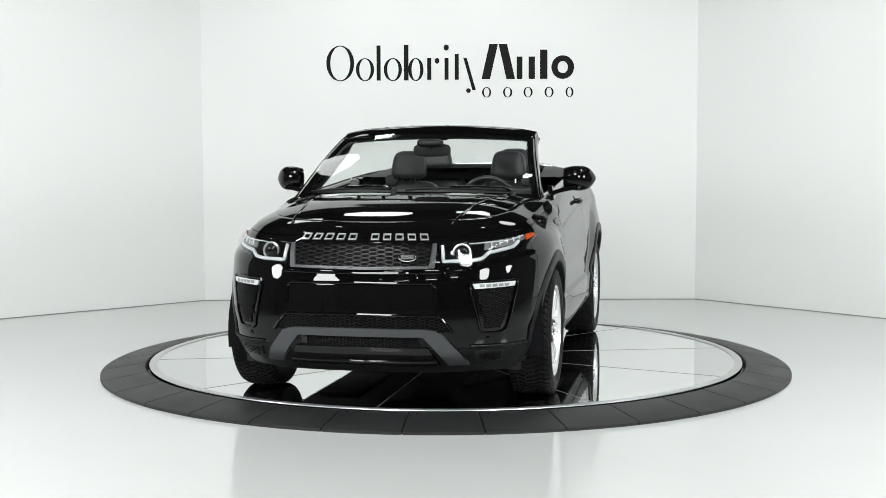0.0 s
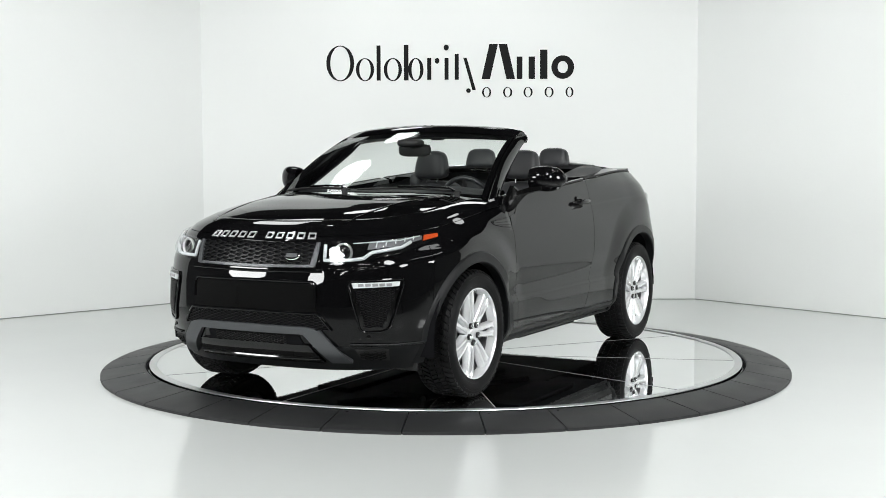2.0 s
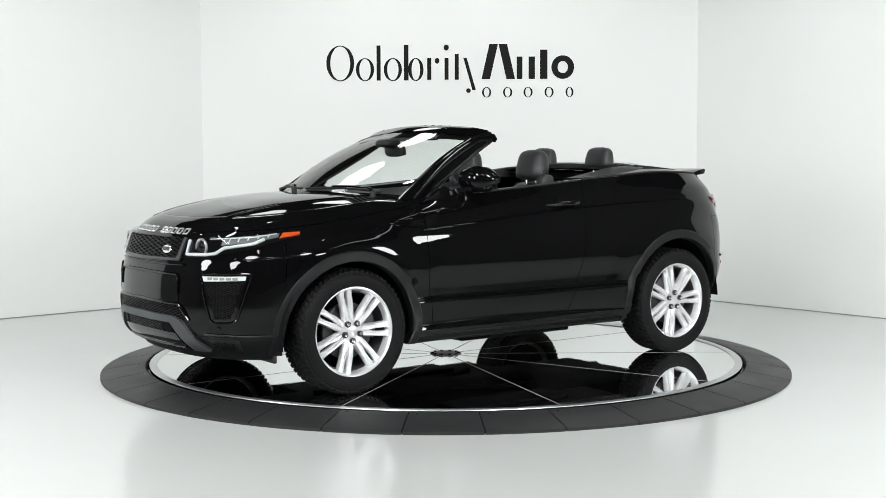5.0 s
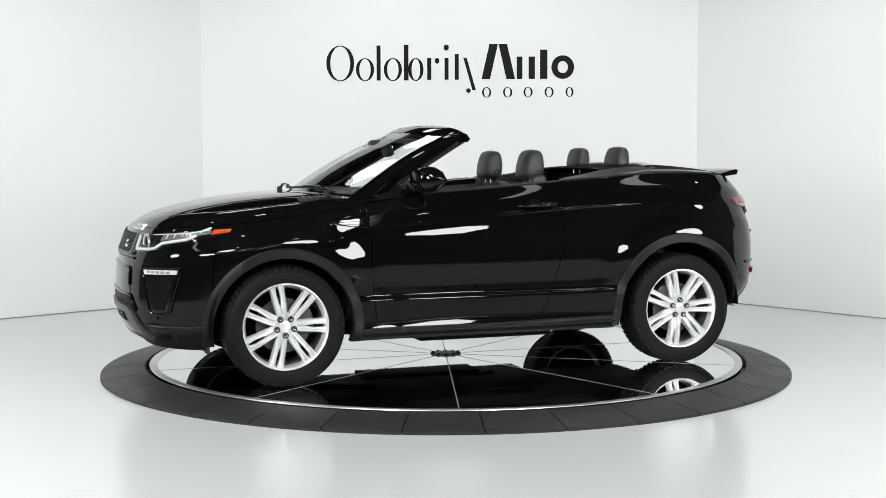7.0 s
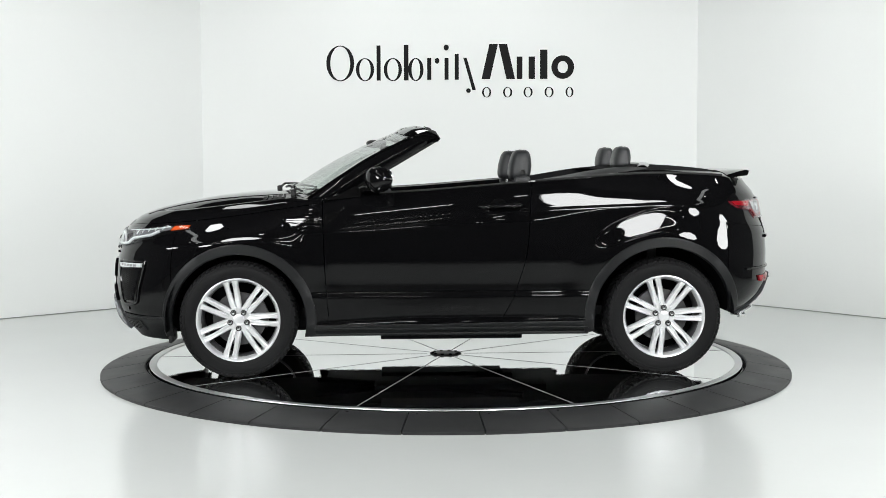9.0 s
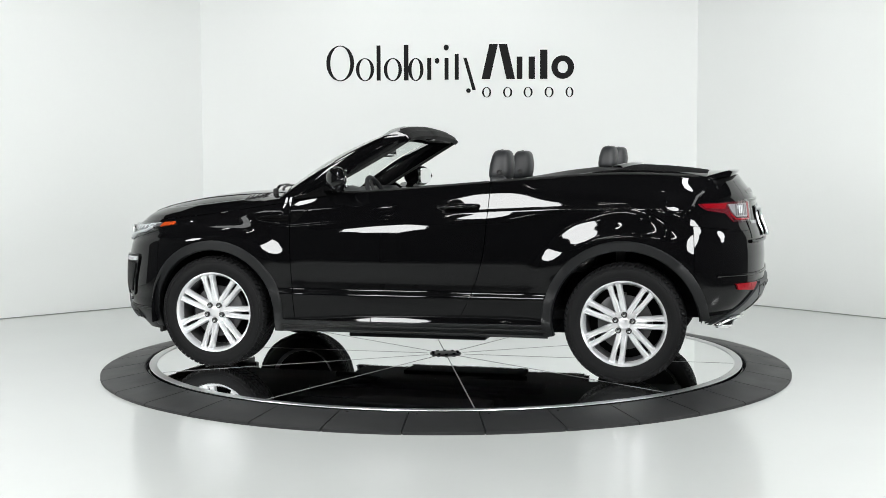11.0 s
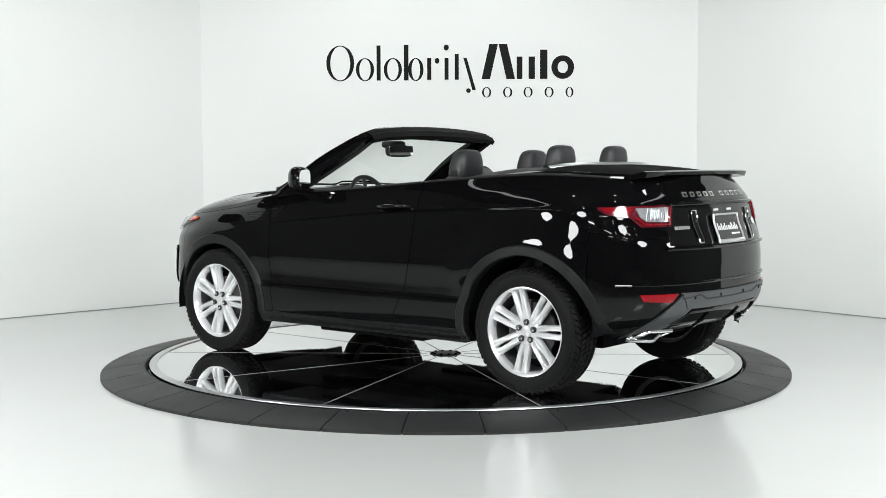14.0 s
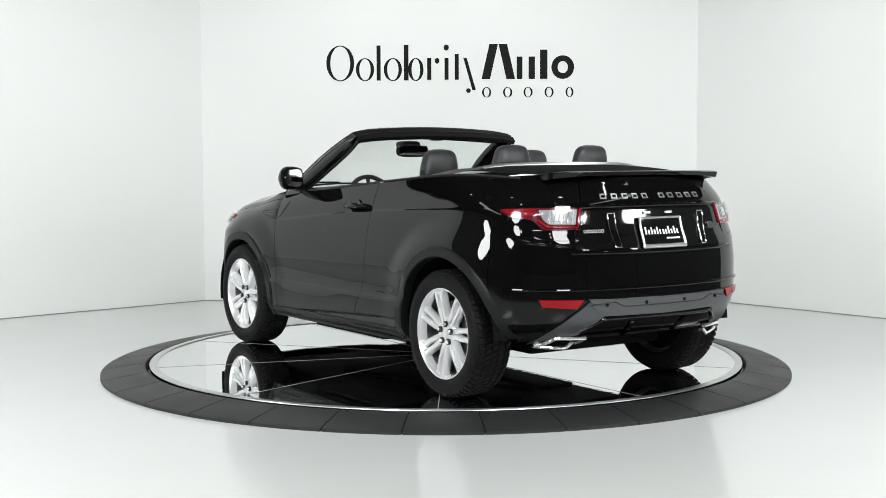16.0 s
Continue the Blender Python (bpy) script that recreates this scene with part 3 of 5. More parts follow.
# ---- wheels ----
def build_wheel(name_parent):
    """A wheel about the origin; its face looks along +y."""
    root = new("wheel")
    root.parent = name_parent
    prof = [(.250, -.100), (.262, -.114), (.300, -.124), (.328, -.121), (.346, -.108), (.354, -.090), (.359, -.06), (.359, .06), (.354, .090), (.346, .108), (.335, .1175),
            (.328, .121), (.3265, .1195), (.318, .1235), (.300, .124), (.284, .121), (.2825, .1195), (.272, .1175), (.262, .114), (.250, .100)]
    tyre = mk("tyre", *lathe(prof, 96), RUBBER, root, "black rubber tyre with grooved tread", angle=28)
    blocks = []
    for rib, (h0, h1, slant, count) in enumerate(((-.112, -.070, .5, 62), (-.063, -.026, -.5, 70), (-.019, .019, .35, 70), (.026, .063, .5, 70), (.070, .112, -.5, 62))):
        for k in range(count):
            a0 = 2 * math.pi * (k + .5 * (rib % 2)) / count
            wide = 2 * math.pi / count * .80
            rings = []
            for h in (h0, (h0 + h1) / 2, h1):
                turn = slant * (h - (h0 + h1) / 2) / .36
                top = .3655 - .055 * max(0.0, abs(h) - .062) - (.010 if abs(h) > .10 else 0)
                ends = [(a0 + turn, .350 if abs(h) < .1 else .340), (a0 + turn + .006, top), (a0 + turn + wide - .006, top), (a0 + turn + wide, .350 if abs(h) < .1 else .340)]
                rings.append([(r * math.cos(a), h, r * math.sin(a)) for a, r in ends])
            blocks.append(loft(rings))
    tagged(mk("tread", *joined(*blocks), RUBBER, tyre, angle=20), kind="stuff")
    barrel = [(.250, -.10), (.256, -.105), (.250, -.09), (.228, -.07), (.228, .03), (.232, .060)]
    mk("rim_barrel", *lathe(barrel, 72), BARREL, root, "dark inner rim barrel", angle=40)
    rim = [(.234, .060), (.240, .082), (.245, .098), (.250, .108), (.255, .113), (.261, .112), (.264, .108), (.260, .098)]
    mk("rim", *lathe(rim, 72), ALLOY, root, "silver alloy rim", angle=40)
    for k in range(7):
        for s in (-1, 1):
            a = 2 * math.pi * k / 7 + math.pi / 2
            rings = []
            for t in range(13):
                u = t / 12
                r = .045 + (.250 - .045) * u
                edge_out = curve_at([0, .3, .6, .9, 1.0], [.028, .035, .0390, .0440, .055], u)
                edge_in = curve_at([0, .36, .48, .80, .93, 1.0], [.0002, .0006, .0065, .0098, .0078, .0008], u)
                off, wd = s * (edge_out + edge_in) / 2, (edge_out - edge_in) / 2
                y1 = .083 + .010 * math.sin(math.pi * u * .9) + .012 * u * u
                y0 = y1 - .045 + .008 * u
                t_, n_ = Vector((-math.sin(a), 0, math.cos(a))), Vector((math.cos(a), 0, math.sin(a)))
                c = n_ * r + t_ * off
                ch = min(.0075, wd * .55)
                lo, hi = (-wd - (.003 if s < 0 else 0), wd + (.003 if s > 0 else 0))
                sec = [(lo, y0), (-wd, y1 - .010), (-wd + ch, y1 - .001), (0, y1 - .0035), (wd - ch, y1 - .001), (wd, y1 - .010), (hi, y0)]
                rings.append([c + t_ * d + Vector((0, y, 0)) for d, y in sec])
            mk("spoke", *loft(rings), ALLOY, root, angle=50)
    mk("hub", *lathe([(.082, .04), (.082, .074), (.074, .083), (.036, .085), (.034, .088), (.030, .090), (.0005, .0915)], 40), ALLOY, root, "silver hub centre with a plain cap")
    for k in range(5):
        a = 2 * math.pi * k / 5 + math.radians(66)
        nut = moved(lathe([(.0120, .06), (.0120, .099), (.0095, .104), (.0005, .105)], 6), Matrix.Translation((.054 * math.cos(a), 0, .054 * math.sin(a))))
        mk("lug_nut", *nut, CHROME, root, "bright lug nut")
        mk("nut_well", *moved(lathe([(.0178, .070), (.0178, .0955), (.0125, .096)], 16), Matrix.Translation((.054 * math.cos(a), 0, .054 * math.sin(a)))), DARK, root)
    mk("brake_disc", *lathe([(.06, .03), (.165, .03), (.165, .008), (.06, .008)], 48), STEEL, root, "steel brake disc")
    cal = []
    for t in range(9):
        a = math.radians(150 + 60 * t / 8)
        cal.append([Vector((r * math.cos(a), y, r * math.sin(a))) for r, y in ((.10, -.02), (.178, -.02), (.182, .045), (.15, .055), (.10, .045))])
    mk("brake_caliper", *loft(cal), STEEL, root, "grey brake caliper")
    # Added black disc: the shade behind the spokes as plain colour.
    mk("shade_disc", *lathe([(.227, -.065), (.05, -.05), (.0005, -.05)], 40), VOID, root, "dark wheel well behind the spokes")
    mk("valve", *tube([(.226, .07, -.03), (.208, .084, -.03)], .005, 8), DARK, root)
    return root


wheel = build_wheel(car)
wheel.matrix_basis = pose(AX, 0.815, 0.365, 0, 12, 0)
for x, y, rz, ry in ((-AX, .815, 0, 117.9), (AX, -.815, 180, 5), (-AX, -.815, 180, 20)):
    copy_thing(wheel, pose(x, y, .365, 0, 0, rz) @ pose(0, 0, 0, 0, ry, 0))


# ---- surface patches on nose and tail ----
RUN_F = [0.0]
for k in range(1, 401):
    a0, a1 = TURN_F[0] + (math.pi / 2) * (k - 1) / 400, TURN_F[0] + (math.pi / 2) * k / 400
    RUN_F.append(RUN_F[-1] + math.dist((.8 * max(0, math.cos(a0)) ** (2 / PF), .93 * math.sin(a0) ** (2 / PF)), (.8 * max(0, math.cos(a1)) ** (2 / PF), .93 * math.sin(a1) ** (2 / PF))))
RUN_R = [0.0]
for k in range(1, 401):
    a0, a1 = (math.pi / 2) * (k - 1) / 400, (math.pi / 2) * k / 400
    RUN_R.append(RUN_R[-1] + math.dist((.78 * max(0, math.cos(a0)) ** (2 / PR), .93 * math.sin(a0) ** (2 / PR)), (.78 * max(0, math.cos(a1)) ** (2 / PR), .93 * math.sin(a1) ** (2 / PR))))
ANG = [math.pi / 2 * k / 400 for k in range(401)]


def nose(s, z):
    """Point of the nose at run s from the middle line (left positive) and height z."""
    th = float(np.interp(abs(s), RUN_F, ANG))
    ca, sa = max(0.0, math.cos(th)) ** (2 / PF), math.sin(th) ** (2 / PF)
    xn = AX + .80 * ca
    v = float(np.interp(z, section(xn)[0], KS))
    _, w = level(xn, v)
    x = AX + (curve_at(KS, XF, v) - AX) * ca
    if abs(s) > RUN_F[-1]:
        x = AX - (abs(s) - RUN_F[-1])
        return Vector((x, math.copysign(side_y(x, z), s), z))
    return Vector((x, math.copysign((w + flare(x, z)) * sa, s), z))


def tail(s, z):
    th = float(np.interp(abs(s), RUN_R, ANG))
    ca, sa = max(0.0, math.cos(th)) ** (2 / PR), math.sin(th) ** (2 / PR)
    xn = -AX - .77 * ca
    v = float(np.interp(z, section(xn)[0], KS))
    _, w = level(xn, v)
    x = -AX + (curve_at(KS, XR, v) + AX) * ca
    if abs(s) > RUN_R[-1]:
        x = -AX + (abs(s) - RUN_R[-1])
        return Vector((x, math.copysign(side_y(x, z), s), z))
    return Vector((x, math.copysign((w + flare(x, z)) * sa, s), z))


def run_at(fn, x, z):
    """The run at which the outline reaches station x."""
    lo, hi = 0.0, 1.6
    for _ in range(40):
        mid = (lo + hi) / 2
        if abs(fn(mid, z).x) > abs(x):
            lo = mid
        else:
            hi = mid
    return lo


def lifted(fn, s, z, off):
    p = fn(s, z)
    e = 0.004
    du, dv = fn(s + e, z) - fn(s - e, z), fn(s, z + e) - fn(s, z - e)
    n = du.cross(dv)
    if n.length < 1e-12:
        return p
    n.normalize()
    if n.x * (1 if p.x > 0 else -1) + n.y * (1 if p.y > 0 else -1) < 0:
        n = -n
    return p + n * off


def along(line, n):
    run = [0.0]
    for a, b in zip(line, line[1:]):
        run.append(run[-1] + max(1e-6, math.dist(a, b)))
    return [(float(np.interp(run[-1] * k / n, run, [p[0] for p in line])), float(np.interp(run[-1] * k / n, run, [p[1] for p in line]))) for k in range(n + 1)]


def patch(fn, top, bottom, off=0.004, n=24, m=6, depth=0.012):
    """A slab that follows the body between two lines of (run, height)."""
    a, b = along(bottom, n), along(top, n)
    rows = []
    for j in range(m + 1):
        t = j / m
        rows.append([lifted(fn, p[0] + (q[0] - p[0]) * t, p[1] + (q[1] - p[1]) * t, off) for p, q in zip(a, b)])
    back = [[lifted(fn, p[0] + (q[0] - p[0]) * t, p[1] + (q[1] - p[1]) * t, off - depth) for p, q in zip(a, b)] for t in (0, 1)]
    rows = [back[0]] + rows + [back[1]]
    v, f = sheet(rows)
    nc = n + 1
    nr = len(rows)
    f.append(tuple(r * nc for r in range(nr)))
    f.append(tuple(reversed([r * nc + n for r in range(nr)])))
    return v, f


def strip(fn, line, radius, off=0.006, n=24, squash=1.0, ring=8):
    return tube([lifted(fn, s, z, off) for s, z in along(line, n)], radius, ring, squash)


def inside(poly, s, z):
    hit = False
    for (a, b), (c, d) in zip(poly, poly[1:] + poly[:1]):
        if (b > z) != (d > z) and s < (c - a) * (z - b) / (d - b) + a:
            hit = not hit
    return hit


def honeycomb(fn, top, bottom, cw, ch, bar, off, depth=0.008):
    """Hexagon rings over the area between two lines."""
    poly = bottom + list(reversed(top))
    ss, zz = [p[0] for p in poly], [p[1] for p in poly]
    pieces = []
    r, z = 0, min(zz)
    while z < max(zz) + ch:
        s = min(ss) + (cw * .75 if r % 2 else 0)
        while s < max(ss) + cw:
            if inside(poly, s, z):
                out, inn, deep = [], [], []
                for k in range(6):
                    a = math.pi * k / 3
                    out.append(lifted(fn, s + cw / 2 * math.cos(a), z + ch / 1.732 * math.sin(a), off))
                    inn.append(lifted(fn, s + (cw / 2 - bar) * math.cos(a), z + (ch / 1.732 - bar) * math.sin(a), off))
                    deep.append(lifted(fn, s + (cw / 2 - bar * 1.3) * math.cos(a), z + (ch / 1.732 - bar * 1.3) * math.sin(a), off - depth))
                v, f = sheet([out, inn, deep], True)
                pieces.append((v, f))
            s += cw * 1.5
        z += ch / 2
        r += 1
    return joined(*pieces)


bumper = bpy.data.objects["front_bumper"]

# Grille with its frame and badge.
G_TOP, G_BOT = [(-.425, .905), (0, .908), (.425, .905)], [(-.385, .790), (0, .782), (.385, .790)]
grille = mk("grille", *patch(nose, G_TOP, G_BOT, .003, 40, 4), VOID, car, "black radiator grille with a honeycomb mesh and grey frame")
mk("grille_mesh", *honeycomb(nose, G_TOP, G_BOT, .060, .021, .0036, .012), MESHBLACK, grille, "gloss black honeycomb mesh")
mk("lower_frame", *patch(nose, [(-.40, .794), (0, .788), (.40, .794)], [(-.395, .780), (0, .773), (.395, .780)], .016, 40, 2), SKID, grille, "satin grey frame")
for sg in (-1, 1):
    mk("side_frame", *patch(nose, [(sg * .412, .905), (sg * .436, .905)], [(sg * .372, .782), (sg * .404, .782)], .018, 6, 8), SKID, grille, "satin grey frame")
badge = []
for k in range(28):
    a = 2 * math.pi * k / 28
    badge.append((.263 + .050 * math.cos(a), .838 + .024 * math.sin(a)))
mk("badge", *loft([[lifted(nose, s, z, .012) for s, z in badge], [lifted(nose, s, z, .020) for s, z in badge], [lifted(nose, .263 + (s - .263) * .9, .838 + (z - .838) * .85, .024) for s, z in badge]]), CHROME, grille, "plain silver oval badge")
mk("badge_face", *patch(nose, [(.228, .848), (.298, .848)], [(.228, .828), (.298, .828)], .0255, 8, 3, .004), SKID, grille)

# Raised marks across the nose, as plain hollow blocks.
def marks(fn, spans, z, h, name, holder, off=.004, t=.007, mat=LETTER):
    for s0, s1 in spans:
        ring = [(s0, z - h / 2), (s1, z - h / 2), (s1, z + h / 2), (s0, z + h / 2)]
        inn = [(s0 + t, z - h / 2 + t), (s1 - t, z - h / 2 + t), (s1 - t, z + h / 2 - t), (s0 + t, z + h / 2 - t)]
        rows = [[lifted(fn, *p, off - .008) for p in ring], [lifted(fn, *p, off) for p in ring], [lifted(fn, *p, off) for p in inn], [lifted(fn, *p, off - .008) for p in inn]]
        mk(name, *sheet(rows, True), mat, holder, flat=True)


def spans(a, b, n, gap):
    w = (b - a - gap * (n - 1)) / n
    return [(a + k * (w + gap), a + k * (w + gap) + w) for k in range(n)]


nosep = bpy.data.objects["nose_panel"]
marks(nose, spans(-.395, -.045, 5, .026) + spans(.045, .395, 5, .026), .943, .032, "raised_mark", nosep, .0045, .0065)

# Number plate recess, air intakes and the satin skid frame.
mk("plate_panel", *patch(nose, [(-.40, .695), (.40, .695)], [(-.42, .545), (.42, .545)], .004, 30, 5), GLOSS, bumper, "gloss black blank plate panel")
mk("panel_lip", *strip(nose, [(-.415, .60), (-.412, .69), (-.395, .706), (0, .709), (.395, .706), (.412, .69), (.415, .60)], .008, .006, 60), PAINT, bumper)
mk("panel_ridge", *strip(nose, [(-.44, .762), (0, .757), (.44, .762)], .008, .004, 40), PAINT, bumper)
I_TOP, I_BOT = [(-.42, .537), (0, .541), (.42, .537)], [(-.50, .455), (0, .462), (.50, .455)]
mk("air_intake", *patch(nose, I_TOP, I_BOT, .003, 40, 4), VOID, bumper, "black lower air intake")
mk("intake_mesh", *honeycomb(nose, I_TOP, I_BOT, .034, .015, .0026, .008, .005), MESHBLACK, bumper, "black honeycomb intake mesh")
mk("intake_rim", *strip(nose, [(-.505, .452), (-.43, .540), (0, .545), (.43, .540), (.505, .452)], .0085, .007, 60), PAINT, bumper)
mk("skid_bar", *patch(nose, [(-.42, .462), (-.36, .472), (0, .474), (.36, .472), (.42, .462)], [(-.44, .415), (-.34, .432), (0, .432), (.34, .432), (.44, .415)], .022, 40, 4, .03), SKID, bumper, "satin grey skid frame")
for sg in (-1, 1):
    mk("skid_leg", *patch(nose, [(sg * .345, .434), (sg * .44, .455)], [(sg * .485, .285), (sg * .60, .285)], .022, 8, 12, .03), SKID, bumper, "satin grey skid frame")
mk("lower_intake", *patch(nose, [(-.31, .43), (.31, .43)], [(-.34, .372), (.34, .372)], .006, 30, 3), VOID, bumper, "black lower intake slot")
mk("lower_mesh", *honeycomb(nose, [(-.24, .42), (.24, .42)], [(-.24, .38), (.24, .38)], .026, .013, .0024, .011, .004), MESHBLACK, bumper, "black honeycomb intake mesh")
mk("chin", *patch(nose, [(-.37, .372), (0, .375), (.37, .372)], [(-.44, .275), (0, .272), (.44, .275)], .012, 40, 6, .03), GLOSS, bumper, "gloss black chin panel")
mk("chin_lip", *strip(nose, [(-.42, .300), (0, .296), (.42, .300)], .010, .012, 40), GLOSS, bumper)
mk("tow_eye", *patch(nose, [(-.33, .425), (-.30, .425)], [(-.33, .388), (-.30, .388)], .012, 4, 3), DARK, bumper)

# Fog lamp housings and corner ducts.
for sg in (-1, 1):
    so = .845

    def sd(line):
        return [(sg * s, z) for s, z in line]
    mk("fog_housing", *patch(nose, sd([(.585, .712), (so + .03, .722)]), sd([(.665, .448), (so - .06, .452)]), .004, 14, 12), GLOSS, bumper, "gloss black fog lamp housing")
    mk("housing_rim", *strip(nose, sd([(.60, .715), (so + .028, .722), (so + .034, .70), (so - .035, .462), (so - .075, .446), (.68, .444), (.655, .46), (.592, .69), (.60, .715)]), .007, .006, 60), PAINT, bumper)
    T, B = sd([(.625, .668), (so, .672)]), sd([(.685, .468), (so - .075, .472)])
    mk("fog_grille", *patch(nose, T, B, .007, 10, 8, .006), VOID, bumper, "black mesh fog lamp insert")
    mk("fog_mesh", *honeycomb(nose, T if sg > 0 else list(reversed(T)), B if sg > 0 else list(reversed(B)), .026, .013, .0022, .011, .004), MESHBLACK, bumper, "black honeycomb mesh")
    lamp = mk("fog_lamp", *patch(nose, sd([(.605, .703), (so + .012, .708)]), sd([(.618, .676), (so + .008, .684)]), .015, 14, 3), LED, bumper, "clear daytime running lamp")
    for k in range(5):
        s0 = .640 + .036 * k
        mk("lamp_facet", *patch(nose, sd([(s0, .699), (s0 + .028, .700)]), sd([(s0 + .003, .684), (s0 + .030, .686)]), .0165, 3, 2, .004), CLEARLAMP, lamp)
    ltrim = bpy.data.objects["front_lower_trim"]
    T, B = sd([(.635, .342), (.79, .338)]), sd([(.66, .298), (.79, .290)])
    mk("corner_duct", *patch(nose, sd([(.62, .350), (.80, .346)]), sd([(.65, .290), (.80, .282)]), .004, 10, 5), DARK, ltrim, "black corner duct")
    mk("duct_mesh", *honeycomb(nose, T if sg > 0 else list(reversed(T)), B if sg > 0 else list(reversed(B)), .030, .015, .0026, .010, .004), MESHBLACK, ltrim, "black honeycomb mesh")
    mk("trim_ridge", *strip(nose, sd([(.60, .378), (.80, .372), (1.0, .372)]), .006, .006, 20), CLAD, ltrim)
    mk("parking_sensor", *moved(lathe([(.011, 0), (.011, .003), (.0005, .004)], 14), Matrix.Translation(lifted(nose, sg * .70, .415, .001)) @ pose(0, 0, 0, 0, 0, -90 + sg * 25)), GLOSS, bumper)

    # Headlamp.
    st = run_at(nose, 1.63, .93)
    sm = run_at(nose, 1.88, .88)
    head = mk("headlamp", *patch(nose, sd([(.445, .906), (sm, .922), (st, .945)]), sd([(.435, .798), (.60, .806), (sm, .858), (st, .926)]), .003, 26, 8), GLOSS, car, "slanted headlamp with white light strip and orange end")
    mk("light_strip", *strip(nose, sd([(.464, .897), (.455, .818), (.60, .820), (.665, .828), (.715, .858), (sm, .882), (st - .20, .907)]), .0095, .009, 60), LED, head, "frosted white light strip")
    c = lifted(nose, sg * .565, .862, .004)
    mk("projector_ring", *moved(lathe([(.050, 0), (.050, .010), (.044, .013), (.039, .006)], 28), Matrix.Translation(c) @ pose(0, 0, 0, 0, 0, -90 + sg * 12)), TRIM, head, "satin steel ring")
    mk("projector", *moved(lathe([(.039, .003), (.032, .011), (.018, .016), (.0005, .018)], 24), Matrix.Translation(c) @ pose(0, 0, 0, 0, 0, -90 + sg * 12)), GLOSS, head, "dark projector lens")
    mk("reflector", *patch(nose, sd([(sm - .17, .913), (st - .115, .936)]), sd([(sm - .19, .872), (sm, .892), (st - .125, .918)]), .008, 18, 5, .006), REFLECTOR, head, "grey reflector")
    for k in range(5):
        s0 = sm - .13 + (st - .17 - sm + .13) * k / 4
        mk("reflector_rib", *strip(nose, sd([(s0, .908 + .006 * k), (s0 - .012, .884 + .008 * k)]), .0035, .011, 6), LED, head)
    mk("brow_strip", *strip(nose, sd([(.62, .904), (sm, .916), (st - .13, .934)]), .0032, .010, 30), LED, head, "thin frosted light strip")
    mk("turn_lens", *patch(nose, sd([(st - .10, .938), (st, .944)]), sd([(st - .12, .911), (st - .008, .928)]), .011, 10, 4, .008), ORANGE, head, "orange turn signal lens")
    mk("lamp_cover", *patch(nose, sd([(.445, .908), (sm, .924), (st, .947)]), sd([(.435, .796), (.60, .804), (sm, .856), (st, .924)]), .020, 26, 8, .001), LENS, head, "clear lamp cover").visible_shadow = False

# Bonnet details.
for sg in (-1, 1):
    rows = []
    for k in range(13):
        x = 1.05 + .14 * k / 12
        rows.append([(x, sg * y, top_z(x, y) + dz) for y, dz in ((.60, -.004), (.61, .003), (.70, .003), (.71, -.004))])
    mk("bonnet_vent", *sheet(rows), DARK, car, "black bonnet vent")
    for k in range(4):
        x = 1.065 + .033 * k
        mk("vent_slat", *tube([(x, sg * .615, top_z(x, .615) + .003), (x, sg * .695, top_z(x, .695) + .003)], .006, 8), GLOSS, car)
    ridge = [(x, sg * (.44 + .13 * (2.0 - x)), top_z(x, .44 + .13 * (2.0 - x)) - .001) for x in [.95 + .1 * k for k in range(11)]]
    mk("bonnet_ridge", *tube(ridge, .012, 8, .35), PAINT, car)

# ---- tail ----
tailgate = bpy.data.objects["tailgate"]
rbump = bpy.data.objects["rear_bumper"]
marks(tail, spans(-.41, -.05, 5, .038) + spans(.05, .41, 5, .038), 1.148, .026, "raised_mark", tailgate, .005, .005, TRIM)
marks(tail, spans(.395, .515, 6, .006), .962, .017, "model_mark", tailgate, .0095, .0028)
mk("tail_panel", *patch(tail, [(-.57, 1.075), (.57, 1.075)], [(-.57, .868), (.57, .868)], .004, 30, 6), GLOSS, tailgate, "gloss black tail panel")
mk("panel_ledge", *strip(tail, [(-.58, 1.093), (0, 1.098), (.58, 1.093)], .010, .004, 30), PAINT, tailgate)
mk("lower_ledge", *strip(tail, [(-.60, .850), (0, .846), (.60, .850)], .011, .006, 30), PAINT, tailgate)
plate = mk("plate", *patch(tail, [(-.155, 1.025), (.155, 1.025)], [(-.155, .868), (.155, .868)], .022, 10, 4, .016), GLOSS, tailgate, "black dealer plate in a bright frame")
mk("plate_frame", *joined(strip(tail, [(-.155, 1.026), (.155, 1.026)], .006, .024, 8), strip(tail, [(-.155, .872), (.155, .872)], .012, .024, 8), strip(tail, [(-.155, .868), (-.155, 1.028)], .007, .024, 8), strip(tail, [(.155, .868), (.155, 1.028)], .007, .024, 8)), TRIM, plate, "bright metal plate frame")
for k in range(12):
    s = .128 - .0215 * k
    h = .042 if k in (0, 2, 4, 8, 10) else .026
    mk("plate_bar", *patch(tail, [(s, .942 + h - .013), (s - .011, .942 + h - .013)], [(s, .930), (s - .011, .930)], .0245, 2, 2, .003), PLATE, plate)
mk("plate_line", *patch(tail, [(-.02, .912), (-.12, .912)], [(-.02, .904), (-.12, .904)], .0245, 6, 2, .003), PLATE, plate)
